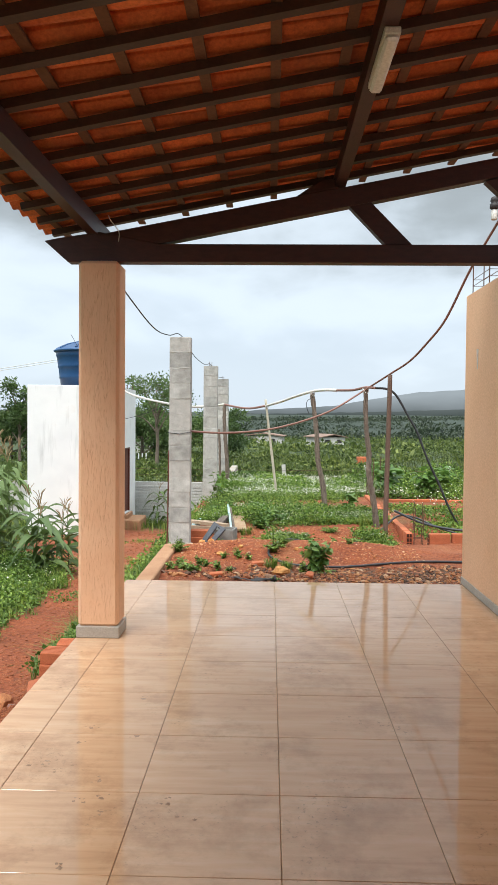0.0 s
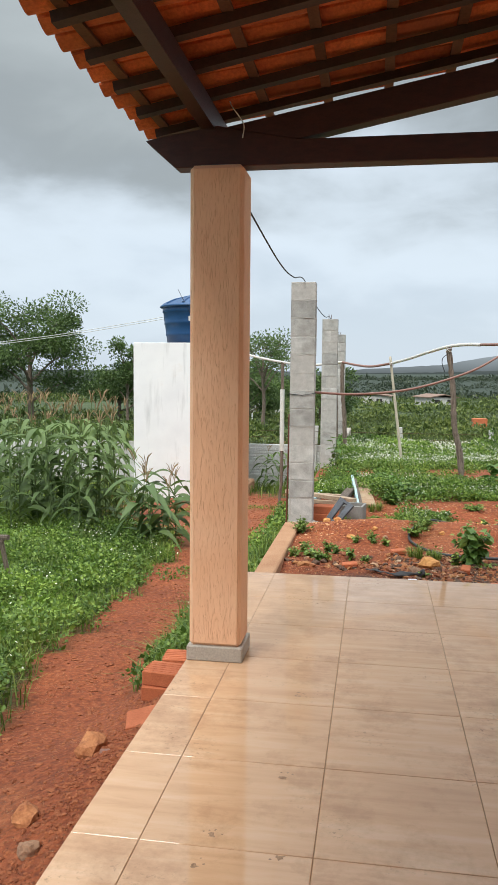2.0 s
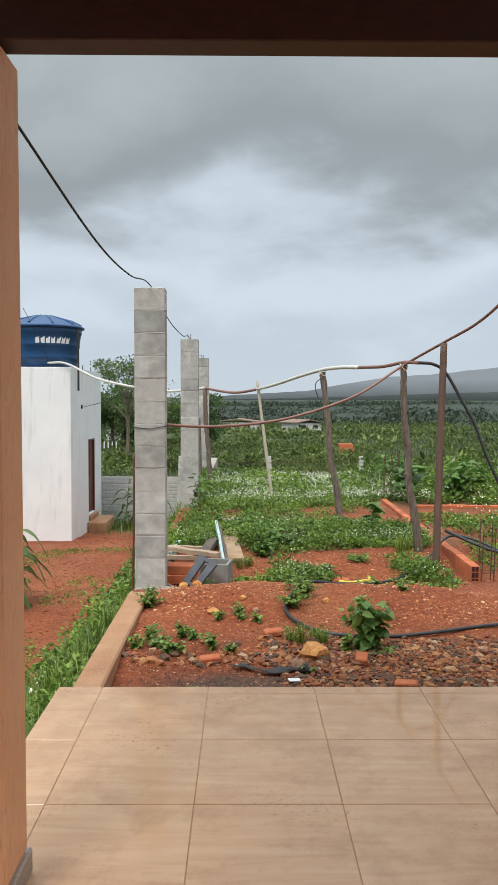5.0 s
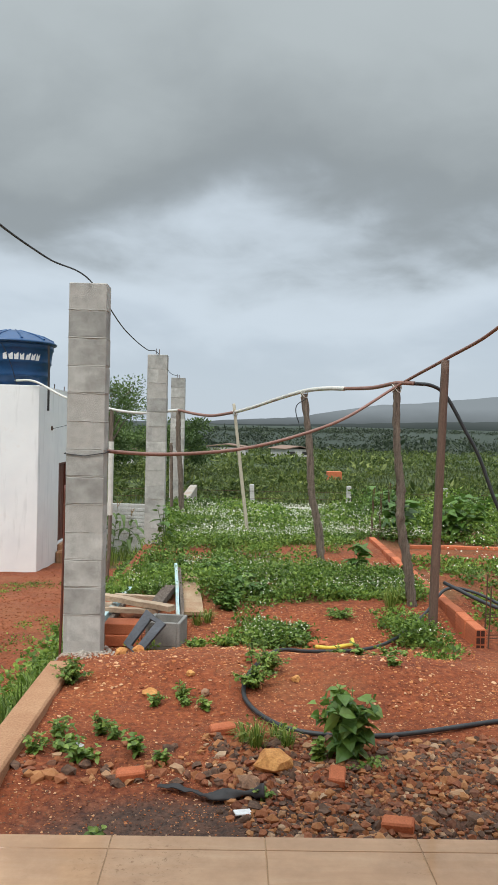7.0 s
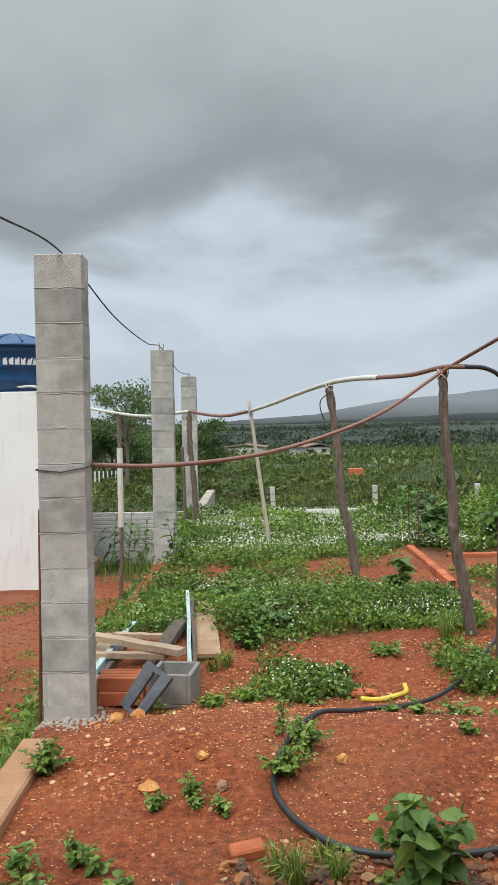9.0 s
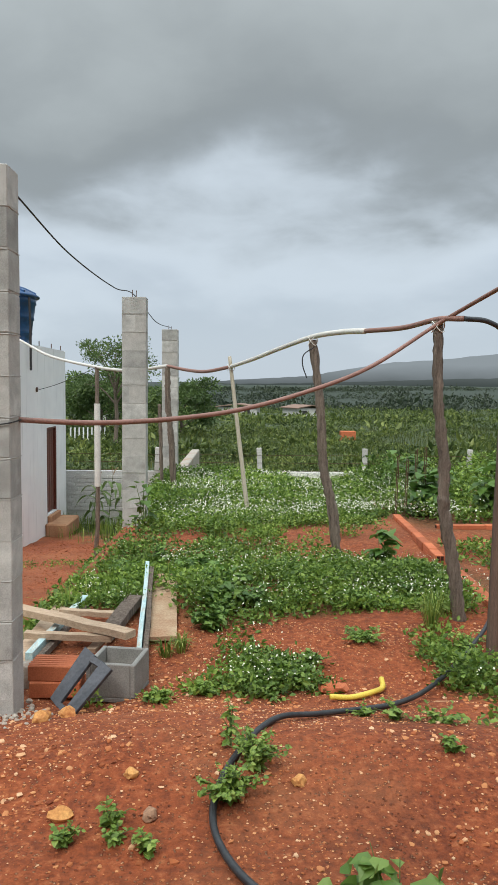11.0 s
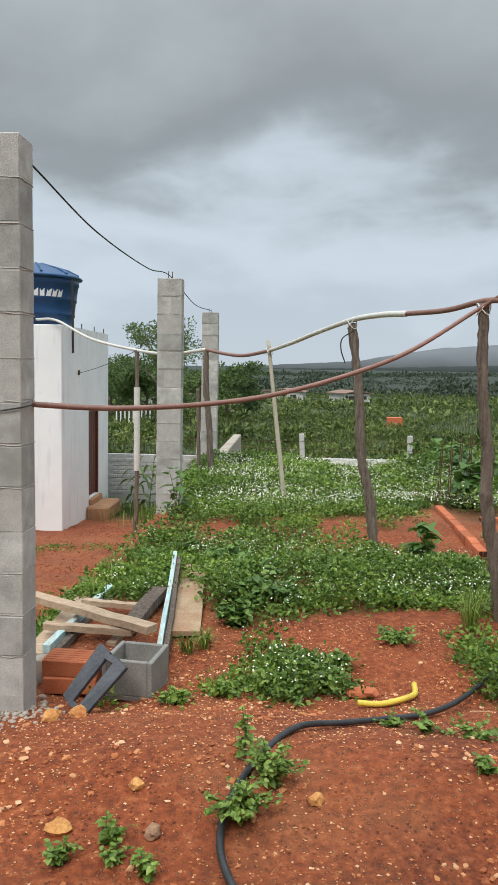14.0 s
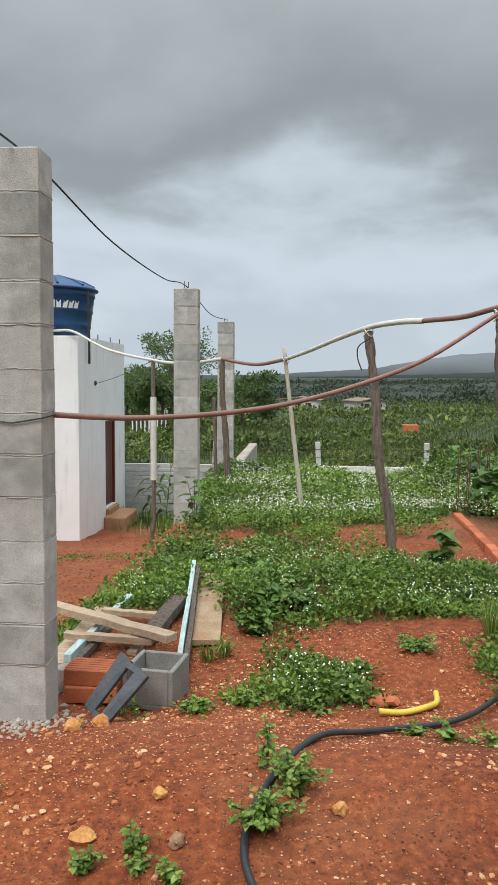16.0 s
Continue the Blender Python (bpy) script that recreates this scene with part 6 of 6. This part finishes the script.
m, nt, b = mat("mixed_rubble")
g = nt.nodes.new("ShaderNodeNewGeometry")
col = ramp_node(nt, g.outputs["Random Per Island"], [(0.0, (0.05, 0.034, 0.028)), (0.3, (0.11, 0.06, 0.042)), (0.45, (0.26, 0.06, 0.022)), (0.7, (0.42, 0.13, 0.04)), (0.9, (0.58, 0.26, 0.09)), (1.0, (0.62, 0.45, 0.30))])
col = mix(nt, 0.4, col, ramp_node(nt, noise_tex(nt, world_pos(nt), 60, 4), [(0.3, (0.07, 0.035, 0.024)), (0.7, (0.34, 0.19, 0.11))]))
nt.links.new(col, b.inputs["Base Color"])
b.inputs["Roughness"].default_value = 0.95
M["rubble"] = m
m, nt, b = mat("pale_pebbles")
g = nt.nodes.new("ShaderNodeNewGeometry")
nt.links.new(ramp_node(nt, g.outputs["Random Per Island"], [(0.0, (0.18, 0.045, 0.016)), (0.45, (0.42, 0.13, 0.045)), (0.75, (0.58, 0.26, 0.105)), (1.0, (0.70, 0.46, 0.28))]), b.inputs["Base Color"])
b.inputs["Roughness"].default_value = 0.95
M["pebble"] = m
M["clod"] = two_tone("soil_clod", (0.14, 0.036, 0.014), (0.38, 0.125, 0.05), 22, 80, 0.95, 0.5)

x, y = scatter(9000, 0.25, 3.0, 4.36, 5.6, lambda x, y: sstep(0.45, 0.75, x + 0.3 * (y - 4.6)) * sstep(5.55, 5.35, y) * (0.45 + 0.55 * vnoise(x, y, 0.3, 62)))
pebbles("rubble", x, y, 0.0135, M["rubble"], "heap of broken brick and stone rubble at the veranda's edge", 0.75)
x, y = scatter(1500, 0.3, 3.0, 4.4, 5.55, lambda x, y: sstep(0.4, 0.7, x + 0.3 * (y - 4.6)) * 0.8)
pebbles("rubble_lumps", x, y, 0.023, M["rubble"], "larger rubble lumps among the broken stone", 0.75)
x, y = scatter(260, -0.6, 0.75, 4.95, 5.35, lambda x, y: 0.3 + 0.6 * (np.abs(y - 5.07) < 0.1))
pebbles("edge_stones", x, y, 0.024, M["rubble"], "row of loose stones and brick bits on the soil", 0.75)
x, y = scatter(1600, -0.6, 0.7, 4.36, 5.0, lambda x, y: 0.5 + 0 * x)
pebbles("wet_soil_grit", x, y, 0.005, M["rubble"], "fine grit on the damp soil beside the slab", 0.6)
x, y = scatter(900, -0.95, -0.3, 6.75, 7.3, lambda x, y: bumpf(x, y, -0.62, 7.05, 0.22, 0.16))
pebbles("mortar_crumbs", x, y, 0.009, M["cement"], "grey mortar crumbs round the foot of the pillar", 0.7)
x, y = scatter(26000, -0.6, 2.4, 4.4, 8.6, lambda x, y: 0.4 + 0.6 * (vnoise(x, y, 0.5, 61) > 0.45))
pebbles("soil_pebbles", x, y, 0.0048, M["pebble"], "pale pebbles scattered over the red soil")
x, y = scatter(4200, -0.6, 2.4, 5.0, 8.6, lambda x, y: 0.08 + 0.8 * (vnoise(x, y, 0.28, 63) > 0.62))
pebbles("soil_stones", x, y, 0.0105, M["pebble"], "small stones scattered over the red soil")
x, y = scatter(2600, -3.0, -0.9, -1.0, 8.0, lambda x, y: 1 - cover(x, y))
x2, y2 = scatter(7000, -1.55, -0.87, -1.2, 3.6, lambda x, y: sstep(-1.45, -0.95, x))
pebbles("edge_gravel", x2, y2, 0.009, M["clod"], "reddish gravel along the edge of the veranda")
x2, y2 = scatter(3000, -4.4, -0.9, 7.5, 21.5, lambda x, y: 1 - cover(x, y))
pebbles("yard_pebbles", x2, y2, 0.018, M["clod"], "small stones and clods on the bare yard")
x2, y2 = scatter(2600, -4.6, -0.9, 7.5, 21.0, lambda x, y: (1 - cover(x, y)) * (vnoise(x, y, 0.8, 47) > 0.62))
low_weeds("yard_tufts", x2, y2, 8, 0.06, 0.035, M["weed"], "thin tufts of green on the bare yard")
pebbles("path_pebbles", x, y, 0.014, M["clod"], "small stones on the red path")
su, sv = np.meshgrid(np.linspace(0, 1, 40), np.linspace(-1, 1, 12))
sx = 0.12 + 0.5 * su
sy = 4.90 - 0.05 * su + 0.02 * np.sin(su * 9) + sv * (0.012 + 0.05 * su ** 0.8 * (0.6 + 0.4 * np.sin(su * 13)))
sz = height(sx, sy) + 0.014 + 0.05 * su * (1 - sv ** 2) * vnoise(sx, sy, 0.07, 71) + 0.02 * vnoise(sx, sy, 0.03, 72)
si = np.arange(480).reshape(12, 40)
sheet = raw_mesh("plastic_sheet", np.stack([sx, sy, sz], -1).reshape(-1, 3), np.stack([si[:-1, :-1], si[:-1, 1:], si[1:, 1:], si[1:, :-1]], -1).reshape(-1, 4), M["plastic_black"], True)
sheet.modifiers.new("thickness", "SOLIDIFY").thickness = 0.003
tagged(sheet, "crumpled dark plastic sheet on the soil", "plastic sheet")
for (x, y, rz, nm) in ((0.52, 4.72, 20, "white_shard"), (-0.35, 5.35, -30, "white_shard")):
    tagged(box_part(nm, (-0.04, -0.02, 0), (0.04, 0.02, 0.008), M["white"], bevel=0.002), "white tile shard lying on the soil", "tile shard").matrix_world = pose(x, y, z_at(x, y) + 0.01, 8, 5, rz)
for (x, y, rz) in ((-0.02, 5.02, 5), (0.98, 5.0, 80), (0.42, 5.55, 12), (1.2, 4.62, -20)):
    tagged(box_part("brick_piece", (-0.07, -0.04, -0.01), (0.07, 0.04, 0.035), M["clay"], bevel=0.008), "broken piece of red brick on the soil", "brick", "broken bricks").matrix_world = pose(x, y, z_at(x, y) + 0.01, 4, -5, rz)

# muddy paw prints on the tiles: a pad and four toes each
pv, pf, cnt = [], [], 0
ring_ = np.stack([np.cos(np.arange(10) * 0.6283), np.sin(np.arange(10) * 0.6283)], 1)
for k, (x, y) in enumerate(((-0.36, 0.66), (-0.55, 0.23), (-0.49, 0.25), (-0.19, 0.09), (-0.14, -0.05), (-0.25, -0.09), (0.14, -0.08), (-0.185, -0.57), (0.21, -0.23), (-0.11, 0.58), (-0.38, 0.5), (-0.15, 1.1), (-0.16, 1.9), (-0.15, -0.2))):
    for dx, dy, r in ((0, 0, 0.014), (-0.026, 0.02, 0.008), (-0.01, 0.034, 0.008), (0.01, 0.034, 0.008), (0.026, 0.02, 0.008)):
        a = 0.9 * math.sin(k * 2.3)
        cx_, cy_ = x + dx * math.cos(a) - dy * math.sin(a), y + dx * math.sin(a) + dy * math.cos(a)
        if rng.random() < 0.3:
            continue
        cx_, cy_ = cx_ + rng.normal(0, 0.006), cy_ + rng.normal(0, 0.006)
        rr_ = ring_ * r * rng.uniform(0.35, 1.2, (10, 1)) * rng.uniform(0.6, 1.3)
        pv += [(cx_ + q[0], cy_ + q[1], 0.0006) for q in rr_] + [(cx_, cy_, 0.0016)]
        pf += [(cnt + i, cnt + (i + 1) % 10, cnt + 10) for i in range(10)]
        cnt += 11
tagged(raw_mesh("mud_prints", pv, pf, two_tone("dried_mud", (0.24, 0.13, 0.07), (0.52, 0.33, 0.20), 45, 160, 0.9, 0.3)), "dried muddy paw prints across the floor tiles", "mud", kind="stuff")

# ---- far buildings, power lines, hills ----
def far_house(loc, w, d, h, wall_m, label, rz=0):
    root = empty("far_house", (loc[0], loc[1], z_at(loc[0], loc[1]) - 0.3), label, "house", rz=rz)
    box_part("wall", (-w / 2, 0, 0), (w / 2, d, h), wall_m, root, bevel=0.02)
    bm = bmesh.new()
    pts = [(-w / 2 - 0.4, h - 0.05), (0, h + 0.45), (w / 2 + 0.4, h - 0.05), (w / 2 + 0.4, h + 0.08), (0, h + 0.6), (-w / 2 - 0.4, h + 0.08)]
    a = [bm.verts.new((x, -0.4, z)) for x, z in pts]
    c = [bm.verts.new((x, d + 0.4, z)) for x, z in pts]
    bm.faces.new(a)
    bm.faces.new(c[::-1])
    for i in range(6):
        bm.faces.new((a[i], c[i], c[(i + 1) % 6], a[(i + 1) % 6]))
    bmesh.ops.recalc_face_normals(bm, faces=bm.faces)
    part("roof", bm, M["far_roof"], root)
    for x in (-w / 4, w / 4):
        box_part("window", (x - 0.5, -0.03, h * 0.4), (x + 0.5, 0.02, h * 0.75), M["plastic_black"], root, "dark window", 0.01)
    return root


far_house((-14.0, 95), 5.0, 5, 2.0, M["gray_wall"], "small grey house with a tiled roof in the fields", 10)
far_house((-0.8, 140), 7.0, 6, 1.9, M["gray_wall"], "small pale house in the fields", -6)
far_house((12.2, 140), 5.0, 6, 1.7, M["gray_wall"], "small white house in the fields", 25)
far_house((-26.5, 40), 4.0, 4, 2.2, M["plaster"], "small white building beyond the corn", 15)
tagged(box_part("brick_block", (7.65, 60.0, -2.8), (8.75, 60.8, -1.55), M["clay"], bevel=0.03), "block of red brickwork standing in the field", "brickwork")
for z, dy in ((3.0, 0), (3.15, 0.6)):
    hose("power_line", [(-30, 34 + dy, z - 0.15), (-22, 33 + dy, z - 0.35), (-14, 30 + dy, z + 0.1), (-6, 27 + dy, z + 1.0)], 0.012, M["pipe_white"], "thin pale power line over the field", "cable", n=6, seg=5)
for i in range(9):
    fx = -11.7 + i * 0.3
    tagged(box_part("picket", (fx, 58, z_at(fx, 58) - 0.1), (fx + 0.09, 58.09, z_at(fx, 58) + 0.95), M["plaster"], bevel=0.01), "white concrete fence stake in the far field", "fence post", "far fence stakes")


def ridge(name, radius, prof, z_low, material, label):
    """A far hill line: angle in degrees from +y, height over the eye in degrees."""
    bm = bmesh.new()
    prev = None
    angs = np.arange(-60, 61, 0.4)
    xs_, ys_ = [p[0] for p in prof], [p[1] for p in prof]
    for a in angs:
        hgt = np.interp(a, xs_, ys_) + 0.05 * (noise.noise(Vector((a * 0.9, radius, 0))) + 0.6 * noise.noise(Vector((a * 2.6, radius, 3))))
        z = 1.6 + radius * math.tan(radians(hgt))
        x, y = radius * math.sin(radians(a)), radius * math.cos(radians(a))
        ring = [bm.verts.new((x, y, z_low)), bm.verts.new((x, y, z)), bm.verts.new((x * 1.12, y * 1.12, z_low))]
        if prev:
            bm.faces.new((prev[0], ring[0], ring[1], prev[1]))
            bm.faces.new((prev[1], ring[1], ring[2], prev[2]))
        prev = ring
    return tagged(part(name, bm, material, None, "", True), label, "hills", kind="structure")


# haze over both hill lines is painted: their glow pales upwards
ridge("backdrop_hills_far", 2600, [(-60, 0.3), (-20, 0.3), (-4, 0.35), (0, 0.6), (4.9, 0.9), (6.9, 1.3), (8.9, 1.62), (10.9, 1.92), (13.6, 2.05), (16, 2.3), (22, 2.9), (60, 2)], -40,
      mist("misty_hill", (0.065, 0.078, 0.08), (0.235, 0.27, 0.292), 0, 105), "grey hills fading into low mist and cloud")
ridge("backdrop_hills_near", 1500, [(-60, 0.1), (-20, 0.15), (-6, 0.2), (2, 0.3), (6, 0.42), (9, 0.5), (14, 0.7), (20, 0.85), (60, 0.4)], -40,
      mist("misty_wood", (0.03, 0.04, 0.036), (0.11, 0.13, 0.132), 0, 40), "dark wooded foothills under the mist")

# ---- floor tiles ----
TILES = {}


def tile_piece(w, d):
    key = (round(w, 3), round(d, 3))
    if key not in TILES:
        bm = bmesh.new()
        box(bm, (0, 0, -0.011), (w, d, 0.0), 0.0015)
        me = bpy.data.meshes.new("tile")
        bm.to_mesh(me)
        bm.free()
        me.materials.append(M["tile"])
        TILES[key] = me
    return TILES[key]


gap = 0.0035
for i in range(-2, 5):
    for j in range(-12, 8):
        x0, x1, y0, y1 = max(i * 0.6, -0.85), min(i * 0.6 + 0.6, 2.418), max(j * 0.6, -7.0), min(j * 0.6 + 0.6, 4.3)
        if x1 - x0 < 0.02 or y1 - y0 < 0.02:
            continue
        ob = new("tile", tile_piece(x1 - x0 - gap, y1 - y0 - gap))
        ob.parent = floor
        ob.matrix_basis = Matrix.Translation((x0 + gap / 2, y0 + gap / 2, 0.0))
